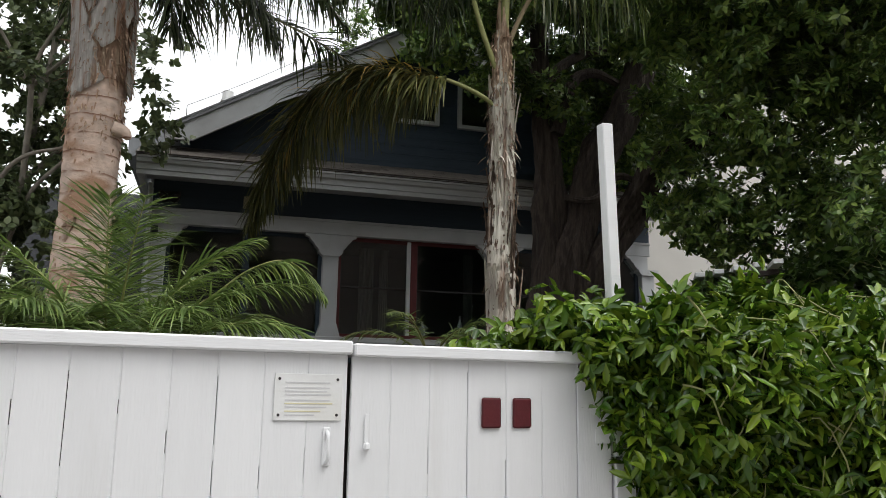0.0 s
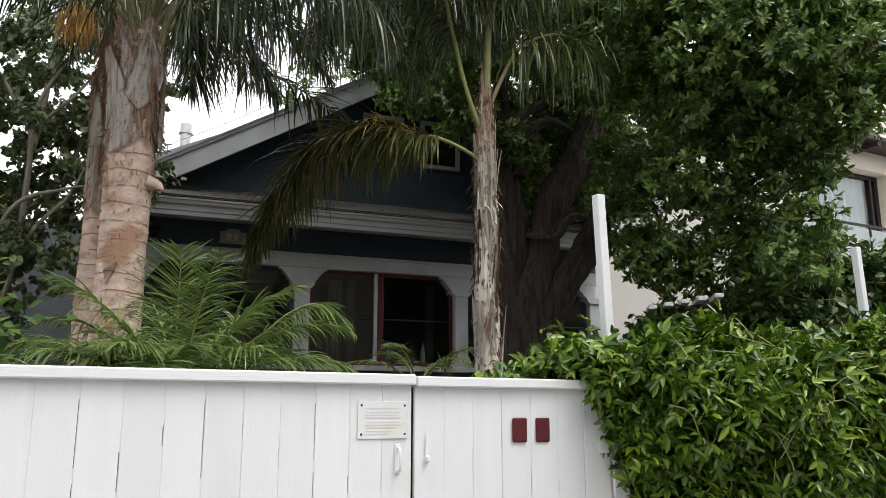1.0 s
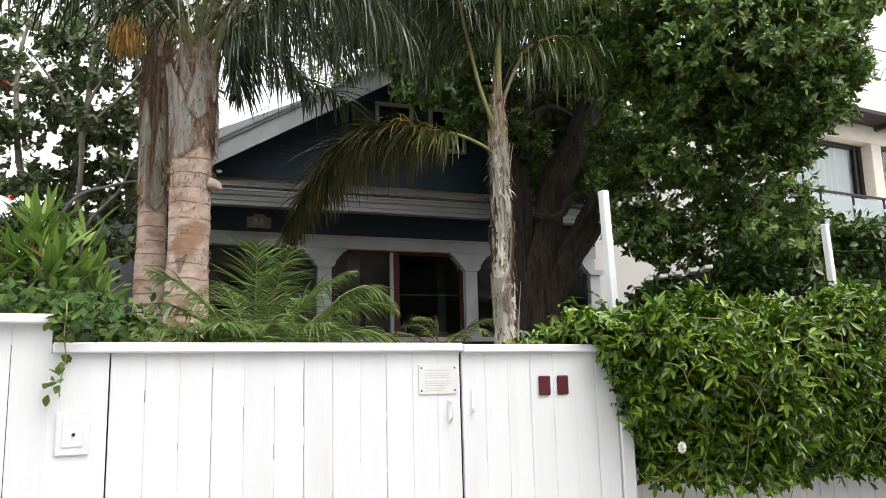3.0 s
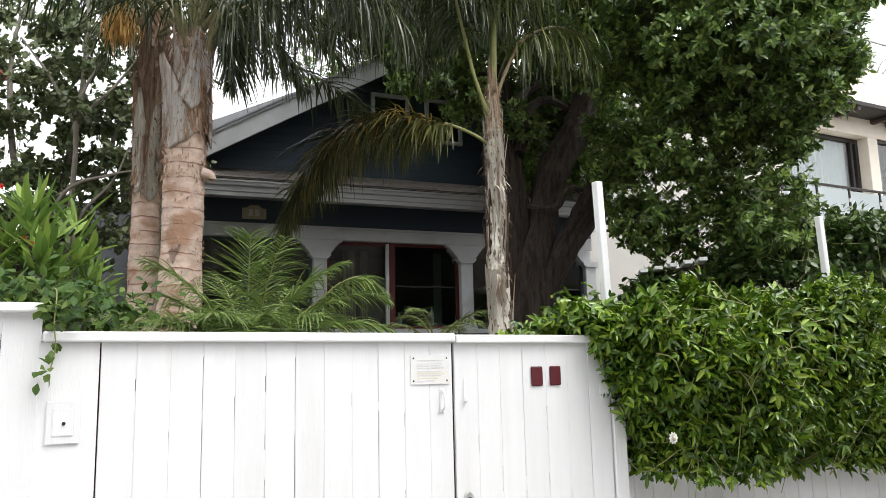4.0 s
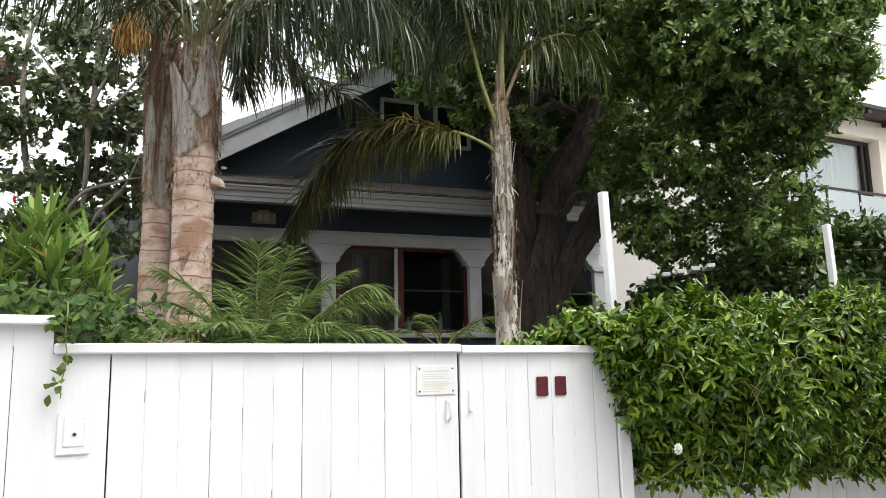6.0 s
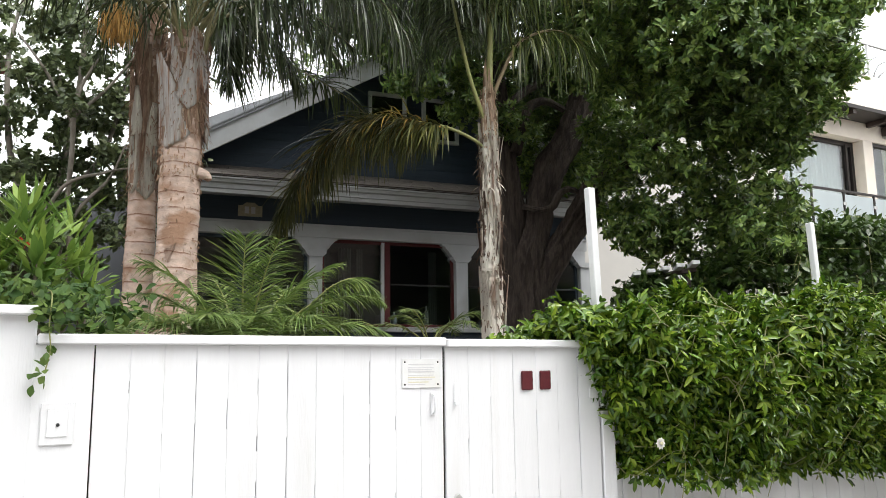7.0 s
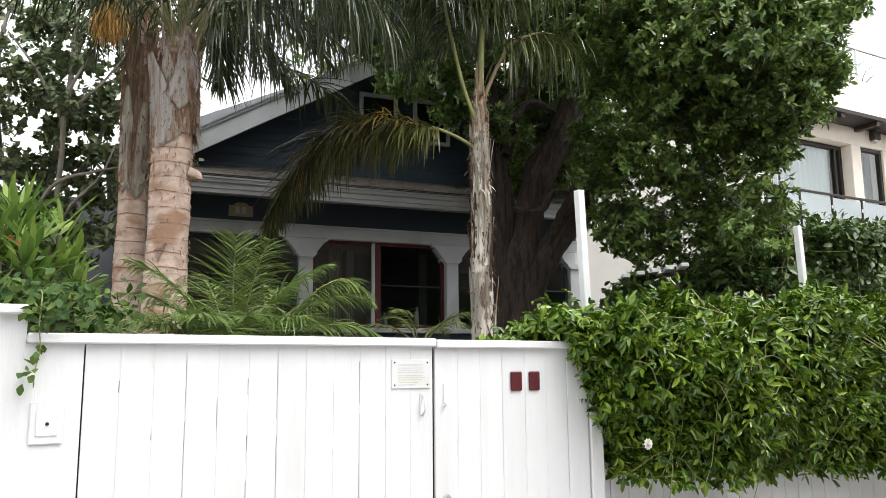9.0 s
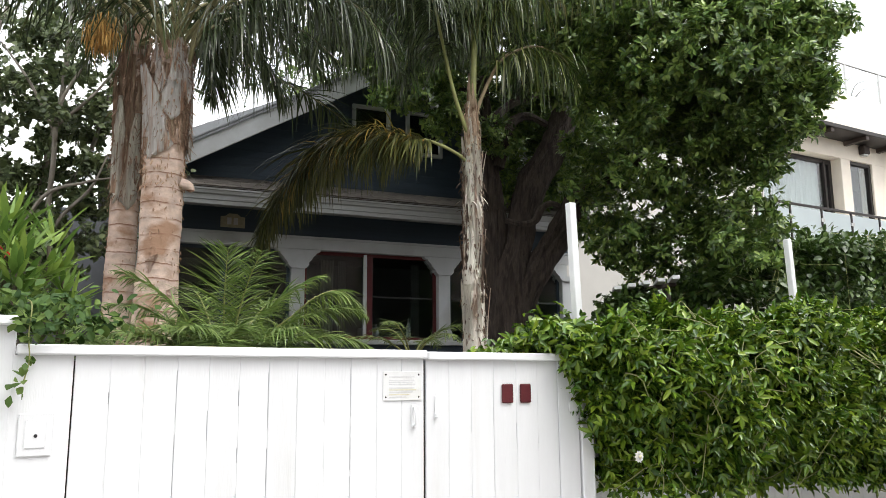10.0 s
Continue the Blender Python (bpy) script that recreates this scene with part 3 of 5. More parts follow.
hpart("side_wall", box(UR - 0.12, UR, 0.26, 7.2, 0.9, 4.25, 0), SIDING)
hpart("rear_wall", box(UL, UR, 7.2, 7.35, 0.9, 5.3, 0), SIDING)
# set-back wing with a slanting boarded stair side
hpart("wing_wall", box(-4.6, UL - 0.03, 2.2, 2.35, 0.9, 4.4, 0), SIDING)
stair = hpart("stair_side", box(-4.4, UL - 0.2, 1.3, 1.34, 0.9, 1.5, 0), SIDING)
for k in range(9):
    ob = part("board", box(0, 1.5, 0, 0.03, 0, 0.12, 0.004), SIDING, stair)
    ob.matrix_basis = pose(-4.1 + 0.2 * k, 1.26, 1.5 + 0.07 * k, 0, -48, 0)
# porch room seen through the glass
hpart("porch_floor", box(UL + 0.13, UR - 0.13, 0.26, 2.9, 1.3, 1.4, 0), DARKWOOD)
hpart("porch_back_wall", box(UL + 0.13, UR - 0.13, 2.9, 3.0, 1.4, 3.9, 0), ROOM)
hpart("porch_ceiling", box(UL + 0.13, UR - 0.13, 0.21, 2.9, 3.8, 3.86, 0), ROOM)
# glazing of the three bays
for i, (a, b) in enumerate(((-2.44, -0.54), (-0.32, 1.79), (2.01, 4.05))):
    win = hpart("window", frame_box(a - 0.01, b + 0.01, 2.262, 3.575, 0.05, 0.10, 0.15), RED if i == 1 else NAVY, ("dark slate" if i != 1 else "dark red") + " framed porch window")
    mids = ((a + b) / 2,) if i != 1 else (0.70,)
    for u in mids:
        part("mullion", box(u - 0.045, u + 0.045, 0.095, 0.155, 2.31, 3.53, 0.004), RED if i == 1 else NAVY, win)
    if i == 1:
        part("curtain_edge", box(0.60, 0.652, 0.09, 0.14, 2.31, 3.56, 0.004), TRIM, win, "pale vertical strip beside the mullion")
    part("sash_rail", box(a + 0.05, b - 0.05, 0.11, 0.14, 2.908, 2.93, 0.003), BLACK, win)
    part("pane", box(a + 0.03, b - 0.03, 0.122, 0.126, 2.30, 3.55, 0), GLASS, win)
for u0, w, m in ((0.02, 0.2, CURTAIN), (0.30, 0.12, CURTAIN), (1.5, 0.14, CURTAIN), (3.1, 0.7, CURTAIN)):
    pts = [(u0 + w * k / 12, 0.45 + 0.03 * math.sin(k * 2.1)) for k in range(13)]
    bm = bmesh.new()
    lo = [bm.verts.new((x, y, 1.5)) for x, y in pts]
    hi = [bm.verts.new((x, y, 3.5)) for x, y in pts]
    for k in range(12):
        bm.faces.new((lo[k], lo[k + 1], hi[k + 1], hi[k]))
    bmesh.ops.solidify(bm, geom=bm.faces[:], thickness=0.006)
    hpart("curtain", bm, m, "pale hanging curtain")
hpart("window_ledge", box(-0.3, 1.75, 0.28, 0.62, 2.24, 2.29, 0.004), DARKWOOD)
# number plate on the frieze: a shaped plate with plain bars
o = [(-1.56, 3.83), (-1.22, 3.83), (-1.22, 3.985), (-1.28, 3.99), (-1.33, 4.03), (-1.45, 4.03), (-1.50, 3.99), (-1.56, 3.985)]
np_ = hpart("number_plate", prism(o, -0.004, 0.016), BRASS, "shaped brass-toned house number plate")
for a in (-1.44, -1.35):
    part("numeral_bar", box(a - 0.03, a + 0.03, -0.009, -0.004, 3.87, 3.97, 0.002), INK, np_)
lamp = hpart("flood_lamp", box(-2.50, -2.38, -0.02, 0.02, 3.86, 3.98, 0.01), BLACK, "twin-headed black flood lamp")
for du in (-0.08, 0.08):
    bm = bmesh.new()
    bmesh.ops.create_cone(bm, cap_ends=True, segments=14, radius1=0.06, radius2=0.035, depth=0.13, matrix=pose(-2.44 + du, -0.09, 3.9, 70, 0, du * 300))
    part("lamp_head", bm, DARKMETAL, lamp, smooth=True)
v, f = tube([(UL - 0.03, -0.05, 4.05), (UL - 0.03, -0.05, 3.9), (UL - 0.02, -0.02, 3.6), (UL - 0.02, -0.02, 2.0), (UL - 0.02, -0.02, 1.0)], [0.03], 8)
mesh_np("downpipe", v, f, TRIM, house, True)
def pot(u, v, z, rad, h, m, label, category):
    prof = [(0.75, 0), (0.95, 0.1), (1.0, 0.45), (0.8, 0.72), (0.38, 0.82), (0.36, 1.0)]
    vv, ff = tube([(0, 0, k * h) for _, k in prof], [rad * a for a, _ in prof], 14)
    ob = mesh_np(category, vv, ff, m, None, True)
    ob.matrix_world = house.matrix_world @ Matrix.Translation((u, v, z))
    tagged(ob, label, category)


pot(0.92, 0.45, 2.29, 0.045, 0.24, BLIND, "pale glazed bottle on the porch ledge", "bottle")
pot(1.45, 0.42, 2.29, 0.035, 0.34, BLIND, "slim pale bottle on the porch ledge", "bottle")
case = part("storage_box", box(0.78, 1.08, 0.75, 1.0, 1.4, 2.5, 0.01), CURTAIN)
case.matrix_world = house.matrix_world
tagged(case, "pale storage box standing on the porch floor", "box")

wire = empty("roof_wire", label="thin wire strung just above the roof edge", category="wire")
wire.matrix_world = house.matrix_world
v, f = tube([(-2.3 + 0.4 * k, -0.45, 4.95 + 0.4 * k * SL - 0.02 * math.sin(k)) for k in range(8)], [0.003], 5)
mesh_np("cable", v, f, DARKMETAL, wire)
for u in (-2.3, -0.1):
    part("stay", box(u - 0.004, u + 0.004, -0.454, -0.446, 4.72 + (u + 2.3) * SL, 4.95 + (u + 2.3) * SL, 0), DARKMETAL, wire)

vent = empty("roof_vent", label="grey metal flue pipe with slotted cap on the roof", category="vent")
vent.matrix_world = house.matrix_world @ pose(-0.12, 3.5, 0)
for z0, z1, r, nm in ((5.8, 7.34, 0.11, "pipe"), (7.34, 7.38, 0.145, "collar"), (7.38, 7.56, 0.115, "cap")):
    bm = bmesh.new()
    bmesh.ops.create_cone(bm, cap_ends=True, segments=18, radius1=r, radius2=r, depth=z1 - z0, matrix=Matrix.Translation((-1.74, 2.5, (z0 + z1) / 2)))
    part(nm, bm, STEEL, vent)

# ---- neighbour's house: cream stucco, balcony, roof terrace ----
nb = empty("neighbour_house", label="cream stucco modern house with glass balcony and roof terrace", category="house")
NY = 10.0
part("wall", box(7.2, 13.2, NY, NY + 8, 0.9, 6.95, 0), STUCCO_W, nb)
part("wall", box(13.2, 16.04, NY, NY + 0.35, 0.9, 4.45, 0), STUCCO, nb)
part("wall", box(16.04, 16.4, NY, NY + 0.35, 0.9, 7.08, 0.01), STUCCO, nb)
part("wall", box(16.4, 17.27, NY, NY + 0.35, 0.9, 4.5, 0), STUCCO, nb)
part("wall", box(17.27, 26, NY, NY + 0.35, 0.9, 7.08, 0.01), STUCCO, nb)
part("lintel", box(13.2, 26, NY, NY + 0.35, 7.081, 7.5, 0), STUCCO, nb)
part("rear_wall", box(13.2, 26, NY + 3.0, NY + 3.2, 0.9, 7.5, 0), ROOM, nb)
part("floor_slab", box(13.2, 26, NY + 0.36, NY + 2.99, 4.3, 4.5, 0), STUCCO, nb)


def curtain(a, b, parent):
    """A pleated blind behind a pane."""
    bm = bmesh.new()
    n = 60
    lo = [bm.verts.new((a + (b - a) * k / n, NY + 0.42 + 0.02 * math.sin(k * 1.3), 4.5)) for k in range(n + 1)]
    hi = [bm.verts.new((v.co.x, v.co.y, 7.0)) for v in lo]
    for k in range(n):
        bm.faces.new((lo[k], lo[k + 1], hi[k + 1], hi[k]))
    return part("curtain", bm, BLIND, parent)


w = part("window", frame_box(13.2, 16.035, 4.5, 7.07, 0.10, NY + 0.26, NY + 0.34), DARKMETAL, nb, "dark-framed sliding window with pale blind")
part("mullion", box(15.72, 15.79, NY + 0.24, NY + 0.33, 4.55, 7.02, 0.004), DARKMETAL, w)
part("pane", box(13.29, 15.72, NY + 0.29, NY + 0.30, 4.58, 6.98, 0), CLEARGLASS, w)
part("pane", box(15.79, 15.94, NY + 0.30, NY + 0.31, 4.58, 6.98, 0), CLEARGLASS, w)
curtain(13.3, 15.74, w)
w = part("window", frame_box(16.405, 17.265, 4.505, 7.075, 0.08, NY + 0.05, NY + 0.16), DARKMETAL, nb, "narrow dark-framed window")
part("pane", box(16.48, 17.19, NY + 0.10, NY + 0.11, 4.58, 7.0, 0), CLEARGLASS, w)
curtain(16.5, 17.08, w)
part("balcony_floor", box(11.2, 22, NY - 1.3, NY - 0.001, 4.3, 4.45, 0.01), STUCCO, nb)
rail = part("balcony_rail", box(11.2, 22, NY - 1.3, NY - 1.25, 5.29, 5.335, 0.006), DARKMETAL, nb)
for k in range(10):
    x = 11.27 + k * 0.98
    p = part("rail_post", box(x, x + 0.045, NY - 1.3, NY - 1.26, 4.45, 5.29, 0.003), DARKMETAL, rail)
    part("glass_clamp", box(x - 0.03, x + 0.075, NY - 1.312, NY - 1.301, 5.02, 5.09, 0.004), STEEL, p)
    part("rail_pane", box(x + 0.06, x + 0.965, NY - 1.285, NY - 1.27, 4.5, 5.25, 0), RAILGLASS, rail)
eave = part("eave", box(13.0, 26, NY - 0.62, NY + 3.2, 7.5, 7.6, 0.01), DARKMETAL, nb, "dark overhanging eave with rafters")
for k in range(9):
    part("rafter", box(13.6 + k * 1.3, 13.72 + k * 1.3, NY - 0.58, NY - 0.001, 7.40, 7.502, 0.006), DARKWOOD, eave)
part("parapet", box(13.0, 26, NY - 0.42, NY - 0.12, 7.6, 8.5, 0.015), STUCCO, nb)
rail = part("terrace_rail", box(13.2, 26, NY - 0.32, NY - 0.27, 9.32, 9.36, 0.006), STEEL, nb)
for k in range(9):
    x = 13.34 + k * 1.35
    part("rail_post", box(x, x + 0.05, NY - 0.32, NY - 0.27, 8.5, 9.32, 0.003), STEEL, rail)
    part("rail_pane", box(x + 0.07, x + 1.32, NY - 0.30, NY - 0.29, 8.53, 9.28, 0), CLEARGLASS, rail)
lamp = part("wall_lamp", box(16.77, 17.0, NY - 0.16, NY - 0.001, 7.26, 7.47, 0.015), DARKWOOD, nb, "dark boxy wall lamp")
part("lamp_base", box(16.80, 16.97, NY - 0.13, NY - 0.001, 7.22, 7.262, 0.005), STEEL, lamp)
nb.location = (-0.15, 0, -0.24)
# bare potted shrub on the roof terrace
pot_shrub = empty("potted_shrub", label="bare leafless shrub in a grey pot on the terrace", category="plant")
v, f = tube([(17.5, 10.6, 7.6), (17.5, 10.6, 8.2), (17.5, 10.6, 8.75)], [0.26, 0.34, 0.38], 16, 0.03, 3)
mesh_np("pot", v, f, STUCCO_W, pot_shrub, True)
for k in range(9):
    a, h = k * 2.4, 8.95 + 0.05 * (k % 4)
    v, f = tube(bezier([(17.5, 10.6, 8.6), (17.5 + 0.12 * math.cos(a), 10.6 + 0.12 * math.sin(a), 8.85), (17.5 + 0.55 * math.cos(a), 10.6 + 0.3 * math.sin(a), h + 0.2), (17.5 + 0.75 * math.cos(a + 0.4), 10.6 + 0.4 * math.sin(a), h + 0.35)], 10), [0.025, 0.018, 0.012, 0.006], 5)
    mesh_np("branch", v, f, TWIG, pot_shrub, True)
pot_shrub.location = (-0.3, 0, -0.24)
# roof corner of the house beyond the sparse tree
nl = empty("far_house", pose(-1.80, 16.6, 0, 0, 0, 55.7), label="distant house with pale tiled roof and red-brown eave", category="house")
part("wall", box(-9, -0.5, 0.6, 6, 0.9, 7.68, 0), DARKGAP, nl)
eave = part("eave", box(-9.5, 0, 0, 6.6, 7.70, 7.88, 0.01), REDBROWN, nl)
part("fascia", box(-9.5, 0.02, -0.03, -0.001, 7.72, 7.95, 0.006), REDBROWN, eave)
roof = part("roof", prism([(0, 7.885), (6.6, 7.885), (3.3, 9.7)], -9.6, 0.0, "x"), ROOF_TILE, nl)
for k in range(7):
    ob = part("tile_course", box(-9.6, 0.02, 0, 0.34, 0, 0.05, 0.01), ROOF_TILE, roof)
    ob.matrix_basis = pose(0, -0.06 + 0.29 * k, 7.90 + 0.16 * k, 26)
# white rafter tails of a pergola over the far hedge
pergola = empty("pergola", label="white pergola beams above the dark hedge", category="pergola")
for k in range(5):
    b = part("rafter", box(-0.04, 0.04, 0, 0.4, 0, 0.04, 0.004), CAP, pergola)
    b.matrix_basis = pose(4.43 + 0.108 * k, 5.24 - 0.105 * k, 2.585 + 0.022 * k, 0, 0, -38)
b = part("beam", box(0, 0.68, 0, 0.05, 0, 0.05, 0.005), DARKWOOD, pergola)
b.matrix_basis = pose(4.60, 5.50, 2.54, 0, -8, -44)
for k in (0.1, 0.6):
    p = part("post", box(-0.03, 0.03, -0.03, 0.03, 1.0, 2.55 + k * 0.06, 0.005), DARKWOOD, pergola)
    p.matrix_basis = pose(4.62 + k * 0.68, 5.52 - k * 0.66, 0)


# ---- trees and palms ----
def palm_trunk(parent, base, top, radii, material, seed, rings=0.012, pitch=0.11, sides=28, n=110):
    P = np.array([Vector(base).lerp(Vector(top), k / n) for k in range(n + 1)])
    v, f = tube(P, radii, sides, 0.09, 5, 0, seed)
    axis = P[np.repeat(np.arange(n + 1), sides)]
    ph = axis[:, 2] / pitch + 0.12 * np.sin(np.arctan2(v[:, 1] - axis[:, 1], v[:, 0] - axis[:, 0]) * 2 + seed)
    k = 1 + rings * (((ph % 1.0) ** 2) - 0.5) * 2 - 0.05 * np.exp(-(((ph % 1.0) - 0.02) / 0.06) ** 2)
    v = axis + (v - axis) * k[:, None]
    return mesh_np("trunk", v, f, material, parent, True)


def sheath(parent, c, r, az, z0, z1, half, lean=0.05, m=None, curl=0.0):
    """A dry leaf base wrapped round the trunk: a curved plate that narrows upwards."""
    n, k = 20, 14
    V = []
    for j in range(n + 1):
        t = j / n
        for i in range(k + 1):
            e = 2 * i / k - 1
            tear = 1 + (0.28 * noise.noise(Vector((j * 0.55, az, e * 0.6))) if abs(e) > 0.8 else 0)
            hw = radians(half) * (1 - 0.8 * t ** 1.3) * tear
            a = radians(az) + hw * e + curl * t
            rr = r * (1.05 + 0.10 * noise.noise(Vector((e * half * 0.09, az, t * 1.5))) + 0.05 * noise.noise(Vector((e * half * 0.3, az, t * 5)))) + lean * t ** 2
            zz = z0 + (z1 - z0) * t - (0.10 * (1 - t) * (1 - abs(e)) if z1 > z0 else 0) + 0.03 * (1 - t) * noise.noise(Vector((e * 4, az, 3)))
            V.append((c[0] + math.cos(a) * rr, c[1] + math.sin(a) * rr, zz))
    F = [(j * (k + 1) + i, j * (k + 1) + i + 1, (j + 1) * (k + 1) + i + 1, (j + 1) * (k + 1) + i) for j in range(n) for i in range(k)]
    bm = bmesh.new()
    vs = [bm.verts.new(p) for p in V]
    for q in F:
        bm.faces.new([vs[a] for a in q])
    bmesh.ops.solidify(bm, geom=bm.faces[:], thickness=0.007)
    return part("leaf_sheath", bm, m or PALM_GREY, parent, smooth=True)


def hairs(parent, c, r, z0, z1, n, m, name="fibre", length=0.14):
    a = rng.uniform(0, 2 * np.pi, n)
    z = rng.uniform(z0, z1, n)
    P = np.stack([c[0] + np.cos(a) * r * 0.97, c[1] + np.sin(a) * r * 0.97, z], 1)
    D = np.stack([np.cos(a), np.sin(a), rng.uniform(-3.0, -0.2, n)], 1) + rng.normal(size=(n, 3)) * 0.5
    v, f = ribbons(P, D, length * rng.uniform(0.3, 1.2, n), 0.012 * rng.uniform(0.4, 1.5, n), 1.0, 4)
    return tagged(mesh_np(name, v, f, m, parent), kind="stuff")


A0, A1 = (-0.205, 5.46, 0.9), (-0.175, 5.46, 4.30)
palm_a = empty("palm_tree", label="stout ringed palm with pink-tan trunk and grey sheaths", category="palm", group="garden palms")
palm_trunk(palm_a, A0, A1, [0.19, 0.172, 0.163, 0.160, 0.156, 0.15], PALM_TAN, 1)
v, f = tube([(-0.185, 5.46, 3.5), (-0.18, 5.46, 3.9), (-0.175, 5.46, 4.15), (-0.17, 5.46, 4.38)], [0.162, 0.168, 0.158, 0.11], 26, 0.12, 6)
mesh_np("fibre_sleeve", v, f, PALM_FIBRE, palm_a, True)
for k, (az, z0, z1, hw, ln) in enumerate([(222, 3.46, 4.15, 52, 0.05), (272, 3.78, 4.40, 32, -0.03), (345, 3.50, 4.25, 26, -0.02), (30, 3.55, 4.3, 40, -0.02), (120, 3.55, 4.3, 40, -0.02), (312, 3.95, 4.35, 16, -0.03), (240, 4.0, 4.4, 16, -0.01)]):
    sheath(palm_a, (-0.183, 5.46), 0.170 + 0.007 * (k % 3), az, z0, z1, hw, ln, PALM_GREY, (-0.45, 0.3, 0.1)[k % 3])
for az, z0, z1, hw, ln in ((300, 2.32, 2.37, 14, 0.01), (240, 2.55, 2.60, 12, 0.015)):
    sheath(palm_a, (-0.195, 5.46), 0.160, az, z0, z1, hw, ln, PALM_TAN, 0.3)
hairs(palm_a, (-0.19, 5.46), 0.168, 3.15, 3.42, 260, PALM_FIBRE, "fibre", 0.05)
hairs(palm_a, (-0.19, 5.46), 0.166, 1.9, 3.2, 420, PALM_FIBRE, "fibre", 0.035)
hairs(palm_a, (-0.18, 5.46), 0.170, 3.5, 4.40, 1100, PALM_FIBRE, "fibre", 0.12)
v, f = tube(bezier([(-0.07, 5.35, 3.19), (-0.01, 5.33, 3.17), (0.02, 5.33, 3.13)], 8), [0.045, 0.038, 0.016], 10, 0.3, 20)
mesh_np("knob", v, f, PALM_TAN, palm_a, True)
CA = (-0.17, 5.46, 4.30)
for az, up, ln, dr in [(-12, 62, 3.4, 120), (-45, 70, 3.2, 130), (20, 58, 3.3, 125), (60, 60, 3.2, 120), (100, 60, 3.2, 120), (140, 62, 3.2, 125), (175, 60, 3.3, 125),
                       (210, 62, 3.2, 130), (-80, 74, 3.2, 120), (195, 40, 2.7, 100), (255, 78, 3.2, 120), (5, 75, 3.6, 125)]:
    frond(palm_a, arch(CA, az, up, ln, dr), FROND, STALK_O, 70, 0.75, 0.019, 2.4, 0.020, 0.34, 0.15, 0.4, plume=0.4)

for line in ([CA, (0.1, 5.3, 4.98), (0.5, 5.0, 5.28), (1.0, 4.7, 5.36), (1.6, 4.4, 5.2), (2.0, 4.2, 4.85)],
             [CA, (0.0, 5.1, 5.0), (0.3, 4.7, 5.3), (0.7, 4.3, 5.35), (1.1, 4.0, 5.2)], [CA, (-0.5, 5.3, 5.0), (-0.95, 5.1, 5.25), (-1.5, 5.0, 5.2), (-1.9, 4.9, 4.85)],
             [(-0.22, 5.32, 4.20), (-0.34, 5.25, 4.50), (-0.53, 5.1, 4.88), (-0.9, 4.9, 5.35), (-1.4, 4.7, 5.45)], [(-0.06, 5.34, 4.18), (0.02, 5.28, 4.50), (0.3, 5.2, 4.80), (0.8, 5.1, 4.98), (1.4, 5.0, 4.85)],
             [(-0.08, 5.4, 4.22), (0.1, 5.2, 4.74), (0.46, 4.95, 4.97), (0.86, 4.85, 4.92), (1.25, 4.8, 4.72), (1.56, 4.8, 4.40)],
             [(-0.1, 5.5, 4.22), (0.16, 5.6, 4.66), (0.55, 5.7, 4.93), (1.0, 5.8, 4.95), (1.5, 5.9, 4.72)]):
    frond(palm_a, line, FROND, STALK_O, 72, 0.9, 0.018, 2.7, 0.022, 0.26, 0.1, 0.35, plume=0.42)

B0, B1 = (-0.45, 6.35, 0.9), (-0.41, 6.33, 4.9)
palm_b = empty("palm_tree", label="slimmer brown palm standing close behind the stout one", category="palm", group="garden palms")
palm_trunk(palm_b, B0, B1, [0.14, 0.13, 0.125, 0.12, 0.11], PALM_TAN, 4)
for az, z0, z1, hw in [(215, 3.3, 4.2, 42), (272, 3.24, 4.05, 36), (330, 3.4, 4.3, 40), (180, 3.6, 4.4, 50), (250, 3.8, 4.6, 30), (300, 3.95, 4.8, 34), (228, 4.2, 4.9, 34)]:
    sheath(palm_b, (-0.425, 6.34), 0.130, az, z0, z1, hw, 0.03, PEEL if az in (215, 272) else PALM_FIBRE, 0.25)
v, f = tube([(-0.43, 6.345, 3.3), (-0.425, 6.34, 3.9), (-0.415, 6.335, 5.0)], [0.130, 0.128, 0.115], 22, 0.12, 6, 0, 3)
mesh_np("fibre_sleeve", v, f, PALM_FIBRE, palm_b, True)
hairs(palm_b, (-0.42, 6.34), 0.13, 3.25, 4.8, 900, PALM_FIBRE)
hairs(palm_b, (-0.44, 6.345), 0.128, 1.9, 3.3, 260, PALM_FIBRE, "fibre", 0.035)
CB = (-0.41, 6.33, 4.75)
for az, up, ln, dr in [(-25, 60, 3.3, 115), (15, 62, 3.2, 120), (180, 50, 3.0, 110), (215, 60, 3.2, 125), (150, 60, 3.0, 120), (90, 65, 3.0, 120), (250, 65, 2.8, 130), (-60, 66, 2.8, 130), (200, 30, 2.4, 85)]:
    frond(palm_b, arch(CB, az, up, ln, dr), FROND, STALK_O, 100, 0.66, 0.020, 2.0, 0.022, 0.22, 0.15, 0.4, plume=0.28)
